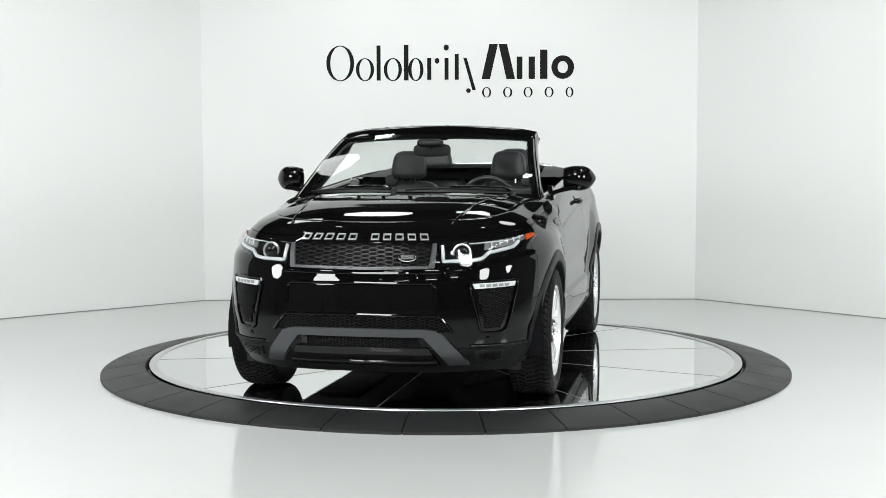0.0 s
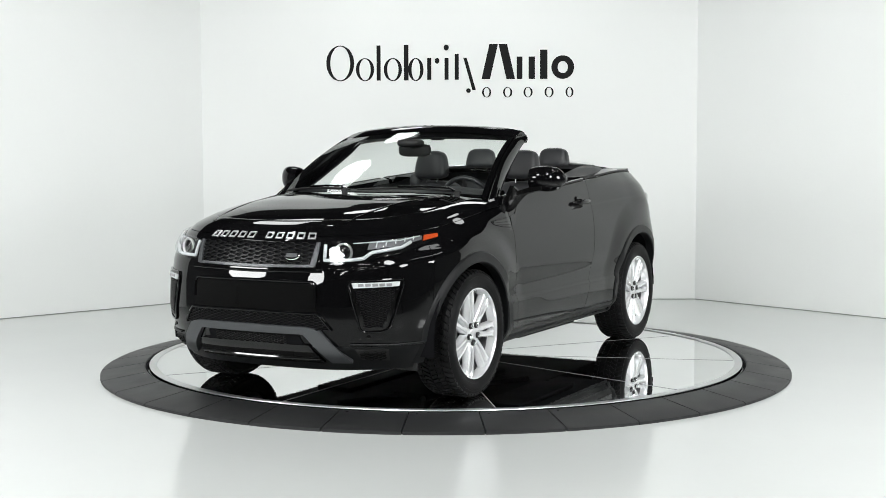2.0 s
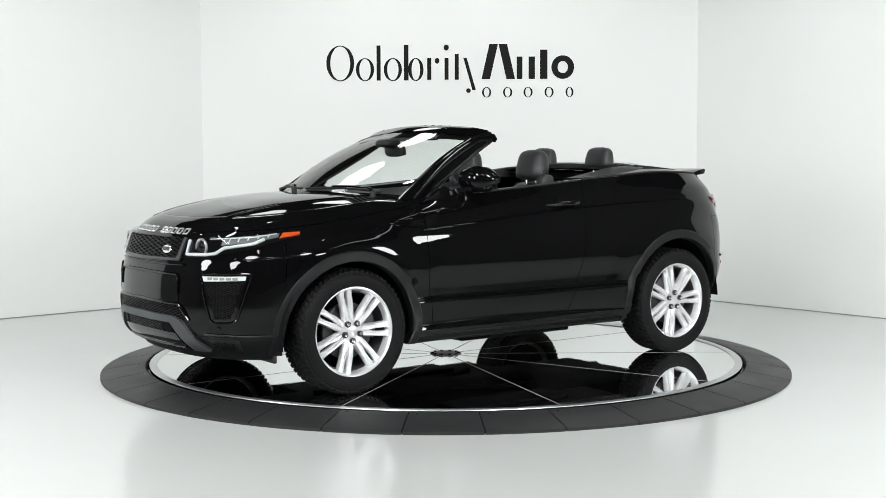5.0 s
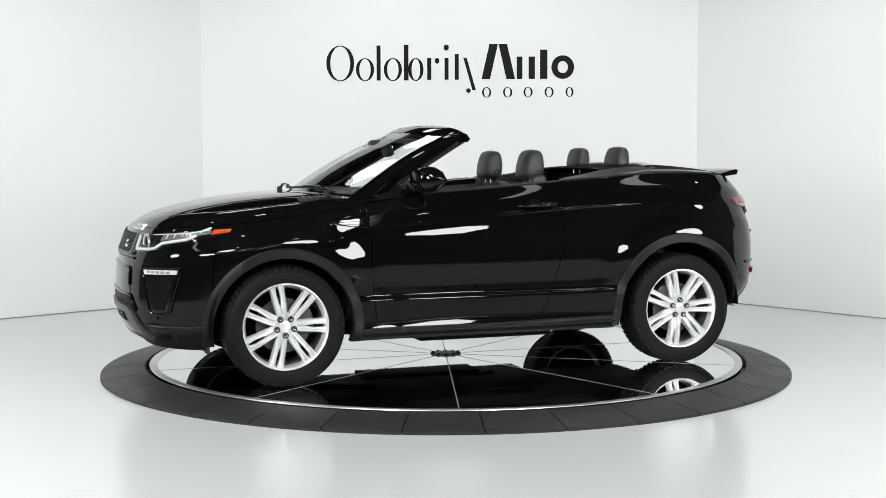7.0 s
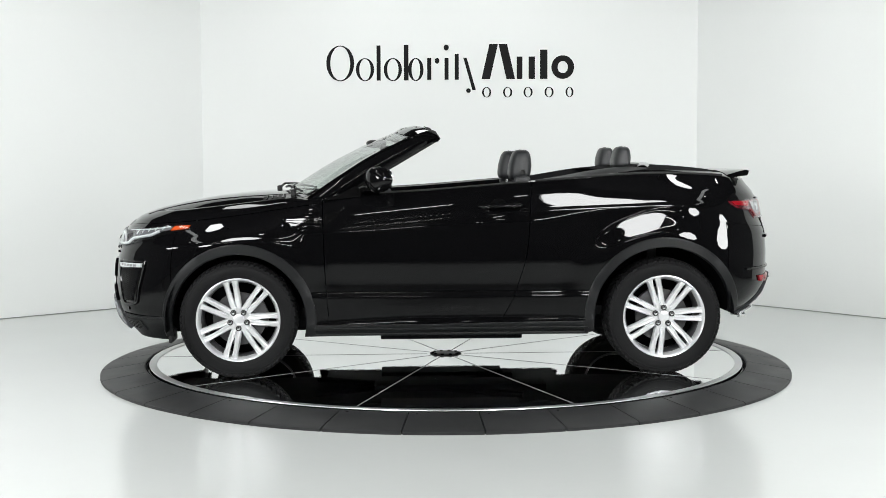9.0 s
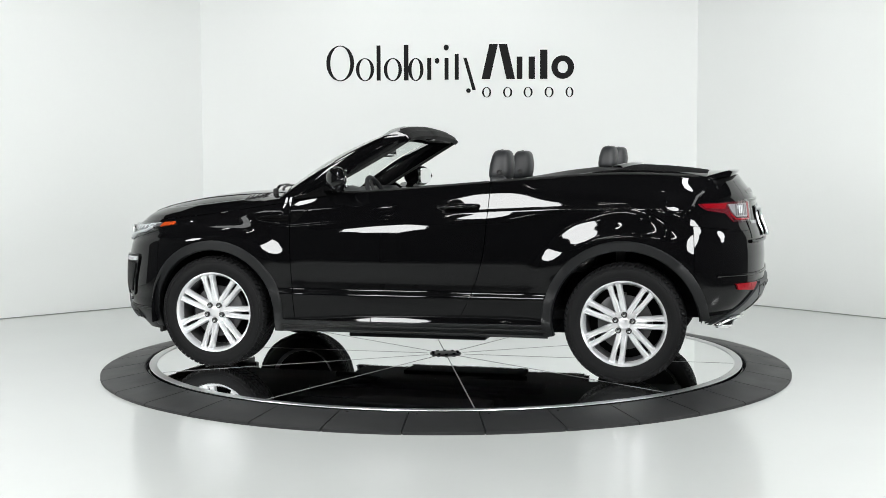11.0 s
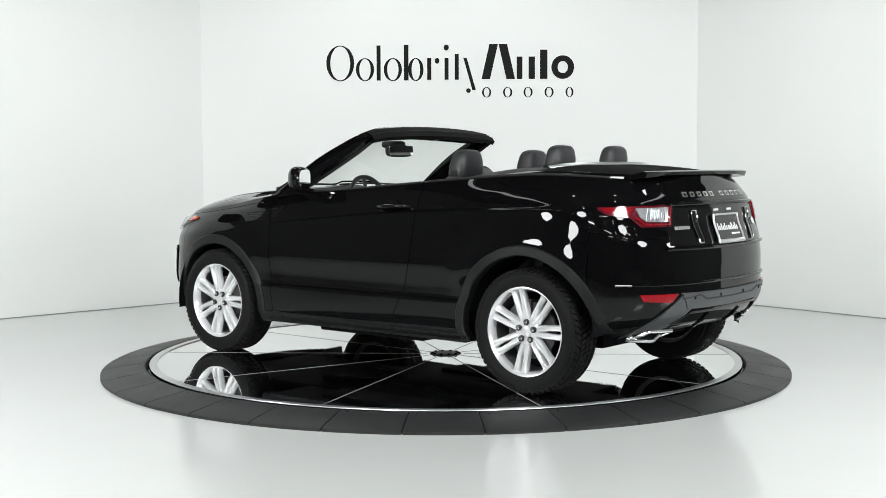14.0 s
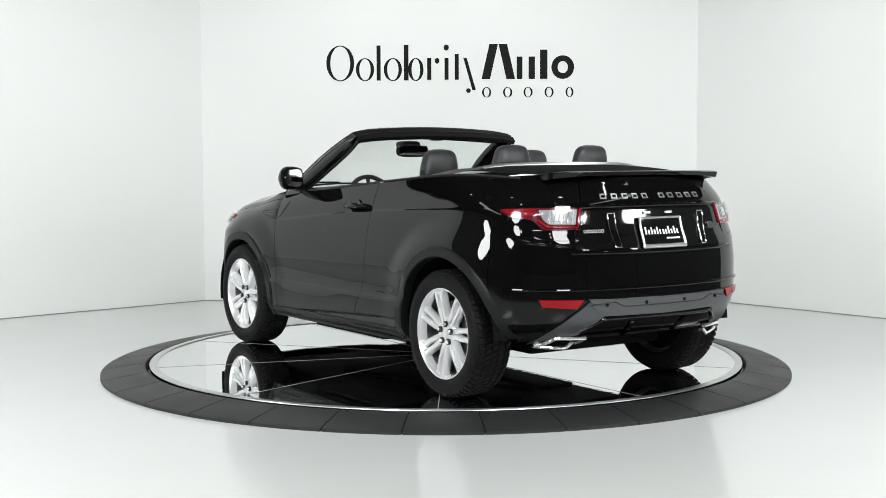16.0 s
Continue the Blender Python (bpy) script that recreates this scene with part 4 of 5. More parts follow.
for sg in (-1, 1):
    def sd(line):
        return [(sg * s, z) for s, z in line]
    mk("tail_blade", *patch(tail, sd([(.325, 1.058), (.375, 1.058)]), sd([(.300, .876), (.340, .876)]), .012, 4, 10), GLOSS, tailgate, "gloss black blade with a chrome edge")
    mk("blade_edge", *strip(tail, sd([(.325, 1.058), (.300, .876), (.340, .876), (.375, 1.058), (.325, 1.058)]), .0026, .0125, 60), CHROME, tailgate, "thin chrome edge")
    mk("plate_light", *patch(tail, sd([(.06, 1.062), (.11, 1.062)]), sd([(.06, 1.05), (.11, 1.05)]), .012, 4, 2), LED, tailgate)
    # Tail lamp.
    st = run_at(tail, -1.755, 1.06)
    lampb = mk("tail_lamp", *patch(tail, sd([(.535, 1.092), (.75, 1.090), (st, 1.083)]), sd([(.535, .972), (.735, .972), (.80, 1.025), (st - .06, 1.042), (st - .012, 1.066)]), .004, 26, 8), DARKRED, car, "red tail lamp with a clear white centre")
    mk("white_lens", *patch(tail, sd([(.562, 1.080), (.775, 1.076)]), sd([(.562, 1.000), (.705, 1.001), (.742, 1.026)]), .010, 14, 6, .009), CLEARLAMP, lampb, "clear reversing lens")
    for k in range(6):
        s0 = .585 + .024 * k
        mk("lens_rib", *strip(tail, sd([(s0, 1.074), (s0 + .003, 1.008)]), .0028, .012, 8), REFLECTOR, lampb)
    mk("light_core", *patch(tail, sd([(.625, 1.066), (.690, 1.066)]), sd([(.625, 1.020), (.680, 1.020)]), .013, 8, 5, .004), LED, lampb, "bright lamp core")
    mk("red_frame", *strip(tail, sd([(.548, 1.086), (.548, .985), (.715, .986), (.770, 1.026)]), .0055, .010, 50), RED, lampb, "red light guide")
    mk("red_band", *patch(tail, sd([(.785, 1.082), (st - .02, 1.079)]), sd([(.805, 1.048), (st - .05, 1.056)]), .010, 10, 2, .009), RED, lampb)
    mk("lamp_cover", *patch(tail, sd([(.532, 1.094), (.75, 1.092), (st, 1.085)]), sd([(.532, .970), (.735, .970), (.80, 1.023), (st - .06, 1.040), (st - .012, 1.064)]), .017, 26, 8, .001), LENS, lampb, "clear lamp cover").visible_shadow = False
    mk("rear_reflector", *patch(tail, sd([(.525, .602), (.765, .604)]), sd([(.565, .556), (.745, .568)]), .012, 14, 4), RED, rbump, "red rear fog reflector")
    for k in range(4):
        s0 = .585 + .040 * k
        mk("reflector_cell", *patch(tail, sd([(s0, .596), (s0 + .030, .597)]), sd([(s0 + .006, .572), (s0 + .032, .574)]), .0135, 3, 2, .004), RED, rbump)
    mouth = sd([(.470, .404), (.650, .410), (.765, .338), (.580, .322)])
    mk("exhaust_mouth", *patch(tail, sd([(.475, .402), (.648, .407)]), sd([(.582, .326), (.758, .340)]), .020, 10, 4, .02), VOID, rbump, "dark exhaust opening")
    mk("exhaust_tip", *strip(tail, mouth + mouth[:1], .0105, .029, 48), POLISHED, rbump, "polished exhaust tip")
    mk("skid_leg", *patch(tail, sd([(.30, .598), (.475, .604)]), sd([(.52, .415), (.80, .345)]), .016, 10, 12, .03), REARGREY, rbump, "dark grey bumper frame")
mk("rear_skid", *patch(tail, [(-.50, .602), (0, .596), (.50, .602)], [(-.44, .515), (0, .508), (.44, .515)], .020, 40, 4, .03), REARGREY, rbump, "dark grey bumper frame")
mk("skid_seam", *strip(tail, [(-.50, .575), (-.35, .588), (-.29, .562), (0, .560), (.29, .562), (.35, .588), (.50, .575)], .0035, .021, 40), DARK, rbump)
mk("bumper_ledge", *strip(tail, [(-.90, .655), (0, .652), (.90, .655)], .008, .004, 50), PAINT, rbump)
mk("diffuser_panel", *patch(tail, [(-.44, .508), (.44, .508)], [(-.56, .40), (.56, .40)], .008, 30, 6), GLOSS, rbump, "gloss black lower diffuser panel")
mk("diffuser_lip", *strip(tail, [(-.52, .43), (-.40, .495), (.40, .495), (.52, .43)], .010, .012, 40), GLOSS, rbump)
for s in (-.20, .20):
    mk("diffuser_fin", *patch(tail, [(s - .012, .47), (s + .012, .47)], [(s - .012, .39), (s + .012, .39)], .018, 2, 6, .02), GLOSS, rbump)
for s in (-.40, -.14, .14, .40):
    mk("parking_sensor", *moved(lathe([(.010, 0), (.010, .003), (.0005, .004)], 12), Matrix.Translation(lifted(tail, s, .575, .021)) @ pose(0, 0, 0, 0, 0, 90)), GLOSS, rbump)
ring = [(-.43 + .030 * math.cos(2 * math.pi * k / 20), .972 + .022 * math.sin(2 * math.pi * k / 20)) for k in range(20)]
mk("badge", *loft([[lifted(tail, s, z, .004) for s, z in ring], [lifted(tail, s, z, .014) for s, z in ring]]), CHROME, tailgate, "plain silver round badge")

# Spoiler on the tail.
rows = []
for k in range(41):
    y = -.62 + 1.24 * k / 40
    e = (abs(y) / .62) ** 4
    xr = -1.985 + .035 * e
    zc = 1.283 - .004 * e
    rows.append([(-1.80, y, top_z(-1.80, y) + .003), (-1.88, y, 1.279 - .008 * e), (xr + .02, y, zc + .003), (xr, y, zc - .004), (xr + .012, y, zc - .022 - .012 * e), (-1.86, y, 1.245 - .01 * e), (-1.80, y, 1.215)])
v, f = sheet(rows)
nc = 7
f += [tuple(range(nc)), tuple(reversed(range(len(v) - nc, len(v))))]
mk("spoiler", v, f, PAINT, car, "gloss black tail spoiler")


# ---- windscreen, pillars and header ----
def screen_point(t, u):
    """t from base to top, u from -1 (right) to 1 (left)."""
    yb, yt = .765, .640
    b = Vector((.90 + .22 * (1 - u * u), yb * u, 1.100 + .022 * (1 - u * u)))
    e = Vector((.245 + .115 * (1 - u * u), yt * u, 1.500 + .036 * (1 - u * u)))
    p = b.lerp(e, t)
    p.z += (.032 + .018 * u * u) * math.sin(math.pi * t)
    return p


rows = [[screen_point(j / 14, -1 + 2 * k / 28) for k in range(29)] for j in range(15)]
glass = mk("windscreen", *sheet(rows), SCREEN, car, "clear raked windscreen glass")
glass.visible_shadow = False
for nm, ts in (("upper_band", (.90, 1.0)), ("lower_band", (0.0, .075))):
    rows = [[screen_point(ts[0] + (ts[1] - ts[0]) * j / 3, -1 + 2 * k / 28) - Vector((.004, 0, .004)) for k in range(29)] for j in range(4)]
    mk(nm, *sheet(rows), GLOSS, glass, "black printed glass edge")
rows = []
for k in range(33):
    u = -1 + 2 * k / 32
    g = 1 - u * u
    dz = .034 * g - .012 * max(0.0, abs(u) - .8) / .2
    fx = .235 + .115 * g
    y = .655 * u
    prof = [(fx + .012, 1.502 + dz), (fx - .04, 1.535 + dz), (fx - .10 - .02 * g, 1.551 + dz), (.15, 1.545 + dz * .95), (.09, 1.520 + dz * .8), (.068, 1.492 + dz * .7),
            (.085, 1.474 + dz * .7), (.14, 1.474 + dz * .8), (fx - .06, 1.478 + dz), (fx - .01, 1.482 + dz)]
    rows.append([(x, y, z) for x, z in prof])
header = mk("windscreen_header", *loft(rows), PAINT, car, "gloss black windscreen header")
rows = []
for k in range(25):
    y = -.58 + 1.16 * k / 24
    g = 1 - (y / .65) ** 2
    rows.append([(.082, y, 1.486 + .026 * g), (.10, y, 1.468 + .027 * g), (.20, y, 1.470 + .030 * g), (.27, y, 1.474 + .033 * g)])
mk("header_lining", *sheet(rows), DARK, header, "black header lining")
rows = []
for k in range(33):
    u = -1 + 2 * k / 32
    g = 1 - u * u
    dz = .034 * g - .012 * max(0.0, abs(u) - .8) / .2
    rows.append([(.150, .657 * u, 1.5478 + dz * .95), (.118, .657 * u, 1.5405 + dz * .9), (.108, .657 * u, 1.530 + dz * .85), (.085, .657 * u, 1.5240 + dz * .8), (.0625, .657 * u, 1.4925 + dz * .7), (.082, .657 * u, 1.4700 + dz * .7)])
mk("header_seal", *sheet(rows), RUBBER, header, "black rubber roof seal along the header")
mk("latch_socket", *box(.085, .13, -.04, .04, 1.485, 1.505, .006), GLOSS, header)
for sg in (-1, 1):
    UX, UZ = [.945, .89, .70, .52, .335, .21, .10], [1.085, 1.128, 1.258, 1.370, 1.462, 1.510, 1.514]
    DX, DZ = [.80, .775, .64, .47, .30, .19, .09], [1.075, 1.095, 1.165, 1.262, 1.360, 1.425, 1.484]
    rings = []
    for k in range(25):
        t = 6 * k / 24
        ux, uz = curve_at(range(7), UX, t), curve_at(range(7), UZ, t)
        dx, dz = curve_at(range(7), DX, t), curve_at(range(7), DZ, t)
        yo = .792 - (.792 - .652) * (uz - 1.085) / .427
        yl = yo + .012
        rings.append([(ux, sg * (yo - .012), uz), ((2 * ux + dx) / 3, sg * (yo + .012), (2 * uz + dz) / 3), ((ux + 2 * dx) / 3, sg * (yl + .010), (uz + 2 * dz) / 3), (dx, sg * (yl - .002), dz),
                      (dx, sg * (yl - .035), dz + .002), ((ux + dx) / 2, sg * (yo - .058), (uz + dz) / 2), (ux - .004, sg * (yo - .050), uz - .004)])
    pil = mk("windscreen_pillar", *loft(rings), PAINT, car, "gloss black windscreen pillar", angle=50)
    lin = []
    for k in range(25):
        t = 6 * k / 24
        dx, dz = curve_at(range(7), DX, t), curve_at(range(7), DZ, t)
        uz = curve_at(range(7), UZ, t)
        yo = .792 - (.792 - .652) * (uz - 1.085) / .427
        lin.append((dx - .004, sg * (yo - .012), dz - .004))
    mk("pillar_seal", *tube(lin, .012, 8), DARK, pil, "black rubber pillar seal")
    wire = []
    for k in range(19):
        t = 0.3 + 5.2 * k / 18
        uz = curve_at(range(7), UZ, t)
        yo = .792 - (.792 - .652) * (uz - 1.085) / .427
        wire.append((curve_at(range(7), UX, t) - .006, sg * (yo + .002), uz))
    mk("pillar_trim", *tube(wire, .0045, 6), GLOSS, pil)

# Cowl and wipers.
rows = []
for k in range(29):
    u = -1 + 2 * k / 28
    b = screen_point(0, u)
    xf = INNER[-1][HOOD_COL].x + .02
    rows.append([(b.x - .03, b.y, b.z + .004), (b.x + .01, b.y * .99, b.z + .008), (max(b.x + .03, xf), b.y * .97, b.z + .010), (max(b.x + .06, xf + .02), b.y * .93, top_z(max(b.x + .06, xf + .02), b.y * .93) - .004)])
mk("cowl", *sheet(rows), DARK, car, "black plastic cowl below the windscreen")
for y0, y1, lift in ((.62, -.02, .012), (-.08, -.66, .012)):
    u0, u1 = y0 / .75, y1 / .75
    pts = [screen_point(.055 + .02 * math.sin(math.pi * k / 12), u0 + (u1 - u0) * k / 12) + Vector((.016, 0, .020)) for k in range(13)]
    wip = mk("wiper", *tube(pts, .010, 8, .7), DARK, car, "black windscreen wiper")
    mk("wiper_arm", *tube([pts[0] + Vector((.05, 0, -.002)), pts[1] + Vector((.03, 0, .02)), pts[4] + Vector((.008, 0, .016)), pts[7] + Vector((.003, 0, .010))], .011, 8, .6), GLOSS, wip)
    c = pts[0] + Vector((.055, 0, -.008))
    mk("wiper_pivot", *moved(lathe([(.018, -.03), (.018, .010), (.012, .016), (.0005, .018)], 14, "z"), Matrix.Translation(c)), DARK, wip)

# ---- mirrors, handles and side trim ----
for sg, holder in ((1, door_left), (-1, door_right)):
    rings = []
    for k in range(15):
        t = k / 14
        y = .880 + .193 * t
        grow = (1 - abs(2 * t - .9) ** 3.2 * .62) if t > .45 else 1 - (.45 - t) ** 2 * .9
        grow = max(grow, .12)
        xr, xfw = .430 - .060 * t, .395 + (.150 - .05 * t * t) * (1 - t ** 5 * .75)
        zc, hz = 1.233 - .003 * t, .080 * grow
        ring = []
        for j in range(20):
            a = 2 * math.pi * j / 20
            cx = math.copysign(abs(math.cos(a)) ** .62, math.cos(a))
            cz = math.copysign(abs(math.sin(a)) ** .70, math.sin(a))
            x = (xr + xfw) / 2 + (xfw - xr) / 2 * cx
            taper = 1 - .30 * max(0.0, cx) ** 2
            ring.append((x, sg * y, zc + hz * cz * taper))
        rings.append(ring)
    mir = mk("side_mirror", *loft(rings), PAINT, car, "gloss black side mirror", angle=60)
    pane = []
    for j in range(24):
        a = 2 * math.pi * j / 24
        cy = math.copysign(abs(math.cos(a)) ** .6, math.cos(a))
        cz = math.copysign(abs(math.sin(a)) ** .6, math.sin(a))
        pane.append((.3945 - .0225 * cy, sg * (.966 + .072 * cy), 1.232 + (.058 + .005 * -cy) * cz))
    mk("mirror_pane", *loft([[(x + .012, y, z) for x, y, z in pane], pane]), MIRROR, mir, "silvered mirror pane", angle=20)
    mk("mirror_foot", *loft([[(.58, sg * .80, 1.125), (.46, sg * .80, 1.125), (.46, sg * .80, 1.150), (.58, sg * .80, 1.150)], [(.57, sg * .90, 1.150), (.45, sg * .90, 1.150), (.45, sg * .90, 1.180), (.57, sg * .90, 1.180)],
                             [(.54, sg * .97, 1.162), (.43, sg * .97, 1.162), (.43, sg * .97, 1.186), (.54, sg * .97, 1.186)]]), GLOSS, mir, "black mirror foot")
    sail = [(.80, 1.100), (.56, 1.125), (.545, 1.155), (.60, 1.190), (.70, 1.140)]
    mk("sail_panel", *loft([[(x, sg * (.852 - (z - 1.1) * .42), z) for x, z in sail], [(x, sg * (.822 - (z - 1.1) * .42), z) for x, z in sail]]), GLOSS, holder, "black triangular sail panel")
    # Handle.
    yh = lambda x, z: side_y(x, z)
    pts = [(x, sg * (yh(x, 1.062) + o), 1.058 + .010 * (.17 + .26 - abs(x) - .0) * 0 + dz) for x, o, dz in ((-.170, .004, 0), (-.195, .026, .001), (-.25, .036, .004), (-.32, .038, .006), (-.385, .034, .008), (-.42, .022, .009), (-.432, .002, .009))]
    hd = mk("door_handle", *tube(pts, [.010, .015, .0165, .0165, .016, .014, .010], 12, 1.0), PAINT, holder, "gloss black door handle")
    bowl = []
    for j in range(9):
        t = j / 8
        r = .050 * math.cos(t * math.pi / 2)
        bowl.append([(-.29 + 1.15 * r * math.cos(2 * math.pi * k / 20), sg * (yh(-.29, 1.06) + .003 - .0 * t), 1.058 + r * math.sin(2 * math.pi * k / 20)) for k in range(20)])
    mk("handle_bowl", *sheet(bowl, True), GLOSS, holder, "black handle recess")
    # Wing vent, crease line, door moulding.
    wing = [o for o in car.children if o.name.startswith("front_wing")][0 if sg > 0 else 1]

    def on_side(x, z, out=.0):
        return (x, sg * (side_y(x, z) + out), z)

    def flank(x, z):
        return Vector(on_side(x, z))
    vent = mk("wing_vent", *patch(flank, [(.818, 1.000), (.93, .997), (1.05, .985)], [(.818, .948), (.93, .955), (1.035, .972)], .0015, 14, 4, .006), DARK, wing, "black recessed wing vent with two blades")
    for za, zb in ((.987, .981), (.966, .970)):
        mk("vent_blade", *patch(flank, [(.820, za + .007), (1.03, zb + .004)], [(.820, za - .006), (1.03, zb - .003)], .006, 14, 3, .008), GLOSS, vent, "gloss black blade")
    mk("vent_surround", *strip(flank, [(.820, 1.003), (.93, 1.000), (1.055, .986), (1.035, .969), (.93, .952), (.820, .945)], .0032, .002, 30), PAINT, vent)
    mk("door_fin", *patch(flank, [(.800, 1.010), (.73, 1.022), (.665, 1.068)], [(.800, .955), (.76, .958), (.672, 1.052)], .0045, 10, 4, .008), GLOSS, holder, "gloss black fin that carries on the wing vent")
    mk("belt_seal", *tube([(p.x, sg * (p.y - .012), p.z + .008) for p in EDGE[COL_DOOR_F + 4:COL_DOOR_R]], .0065, 8), DARK, holder, "black rubber belt seal")
    qp = [o for o in car.children if o.name.startswith("rear_quarter")][0 if sg > 0 else 1]
    mk("deck_seal", *tube([(p.x, sg * (p.y - .02), p.z + .010) for p in EDGE[COL_DOOR_R + 2:REAR_C + 4]], .007, 8), DARK, qp)
    sill = [o for o in car.children if o.name.startswith("sill")][0 if sg > 0 else 1]
    mk("sill_ridge", *tube([on_side(.86 - 1.72 * k / 20, .300, .003) for k in range(21)], .011, 8, .7), CLAD, sill)
    mk("sill_step", *tube([on_side(.86 - 1.72 * k / 20, .262, -.004) for k in range(21)], .013, 8, .8), CLAD, sill)

# ---- cabin ----
rows = []
CAB = [c for c in range(COLS) if -1.02 < INNER[-1][c].x < .86]
for dz, dy in ((0, 0), (-.05, .01), (-.25, .03), (-.62, .05)):
    rows.append([(INNER[-1][c].x, INNER[-1][c].y - dy, INNER[-1][c].z + dz) for c in CAB])
for flip in (False, True):
    pc = sheet(rows)
    mk("door_lining", *(mirrored(pc) if flip else pc), LEATHER, car, "black leather door lining")
mk("cabin_floor", *box(-1.3, .95, -.74, .74, .36, .42, .01), CLOTH, car, "black carpeted cabin floor")
mk("front_bulkhead", *box(.84, .90, -.74, .74, .40, 1.07, .01), DARK, car, "black cabin bulkhead")
mk("rear_bulkhead", *box(-1.32, -1.26, -.72, .72, .40, 1.22, .01), DARK, car, "black cabin bulkhead")
rows = []
for k in range(25):
    y = -.72 + 1.44 * k / 24
    hump = .045 * math.exp(-((y - .37) / .17) ** 2)
    rows.append([(1.0 - .16 * (y / .72) ** 2, y, 1.106), (.88 - .06 * (y / .72) ** 2, y, 1.116), (.70, y, 1.160 + hump * .3), (.56, y, 1.160 + hump * .5), (.50, y, 1.115 + hump * .5), (.47, y, .98), (.50, y, .86), (.56, y, .72), (.60, y, .50)])
dash = mk("dashboard", *sheet(rows), LEATHER, car, "black leather dashboard")
mk("centre_screen", *box(.455, .475, -.12, .12, .93, 1.05, .006), GLOSS, dash, "dark centre screen")
for y in (-.6, -.2, .12, .62):
    mk("air_vent", *box(.455, .50, y - .05, y + .05, .955, 1.01, .008), DARK, dash)
mk("centre_console", *box(-.75, .52, -.11, .11, .42, .78, .03), LEATHER, car, "black centre console")
mk("gear_knob", *moved(lathe([(.032, 0), (.032, .03), (.026, .04), (.0005, .042)], 18, "z"), Matrix.Translation((.18, 0, .78))), CHROME, car)
# Steering wheel.
m = pose(.36, .37, 1.075, 0, -66, 0)
wheel_ring = []
for k in range(40):
    a = 2 * math.pi * k / 40
    wheel_ring.append([(( .175 + .016 * math.cos(b)) * math.cos(a), (.175 + .016 * math.cos(b)) * math.sin(a), .016 * math.sin(b)) for b in [2 * math.pi * j / 10 for j in range(10)]])
wheel_ring.append(wheel_ring[0])
steer = mk("steering_wheel", *moved(sheet(wheel_ring, True), m), LEATHER, car, "black leather steering wheel")
mk("steering_hub", *moved(pillow(0, 0, -.02, .07, .08, .03), m), DARK, steer)
for a in (0, math.pi / 2, -math.pi / 2):
    mk("steering_spoke", *moved(tube([(.05 * math.cos(a), .05 * math.sin(a), -.015), (.17 * math.cos(a), .17 * math.sin(a), 0)], .016, 8, .6), m), DARK, steer)
mk("steering_column", *tube([(.36, .37, 1.06), (.55, .37, .97)], .045, 12), DARK, steer)


def build_seat(x, y, top, hw, back, rear=False):
    seat = mk("rear_seat" if rear else "front_seat", *pillow(x - .04, y, top - .13 - back, .09, hw, back, 4.5, 4.0, .16), LEATHER, car, "black leather seat with its headrest")
    mk("cushion", *pillow(x + .28, y, top - .13 - 2 * back + .06, .28, hw, .08, 4.5, 3.5), LEATHER, seat)
    for s in (-1, 1):
        mk("side_bolster", *pillow(x + .02, y + s * (hw - .045), top - .15 - back, .085, .05, back * .88, 3.2, 3.0, .16), LEATHER, seat)
    if not rear:
        mk("shoulder_grip", *pillow(x - .05, y + (.13 if y > 0 else -.13), top - .13, .055, .045, .05), LEATHER, seat)
    return seat


def headrest(seat, x, y, z, sx, sy, sz, button):
    def tapered(piece):
        """Narrows towards the top."""
        out = []
        for px, py, pz in piece[0]:
            f = 1 - .13 * (pz - z) / sz
            out.append((x + (px - x) * (1 - .22 * max(0.0, (pz - z) / sz)), y + (py - y) * f, pz))
        return out, piece[1]
    h = mk("headrest", *tapered(pillow(x, y, z, sx, sy * 1.03, sz, 3.2, 4.2, .10)), LEATHER, seat, "rounded black leather headrest")
    for s in (-1, 1):
        mk("headrest_post", *tube([(x + .01, y + s * .05, z - sz - .06), (x + .005, y + s * .05, z - sz + .03)], .007, 8), CHROME, seat)
    mk("headrest_seam", *tapered(tube([(x + sx * .15 - .10 * dz, y + sy * 1.002 * math.copysign(1, cy) * abs(cy) ** .5, z + dz) for cy, dz in
                               [(math.cos(a), sz * 1.003 * math.copysign(1, math.sin(a)) * abs(math.sin(a)) ** .5) for a in [math.pi * k / 24 for k in range(25)]]], .0028, 6)), LEATHER, seat)
    if button:
        bx = moved(lathe([(.020, -.01), (.020, .004), (.014, .006), (.012, .002), (.0005, .002)], 18), Matrix.Translation((x - .005, y + sy * 1.075, z - .045)))
        mk("headrest_button", *bx, DARK, seat)


for y in (.37, -.37):
    s = build_seat(-.43, y, 1.33, .25, .33)
    headrest(s, -.478, y, 1.314, .074, .120, .102, True)
for y in (.31, -.31):
    s = build_seat(-1.10, y, 1.37, .26, .30, True)
    headrest(s, -1.165, y, 1.362, .059, .115, .075, False)
# Interior mirror and its mount.
im = mk("interior_mirror", *moved(pillow(0, 0, 0, .020, .128, .042, 4, 3.5), pose(.42, 0, 1.415, 0, 8, -6)), DARK, car, "black interior mirror")
mk("mirror_face", *moved(box(-.023, -.019, -.112, .112, -.033, .033, 0), pose(.42, 0, 1.415, 0, 8, -6)), MIRROR, im, "silvered mirror face")
mk("mirror_stem", *tube([(.43, 0, 1.43), (.46, 0, 1.47)], .016, 8), DARK, im)
mk("sensor_cover", *pillow(.475, 0, 1.462, .07, .085, .028, 3, 3, .0), DARK, im, "black sensor cover at the glass")
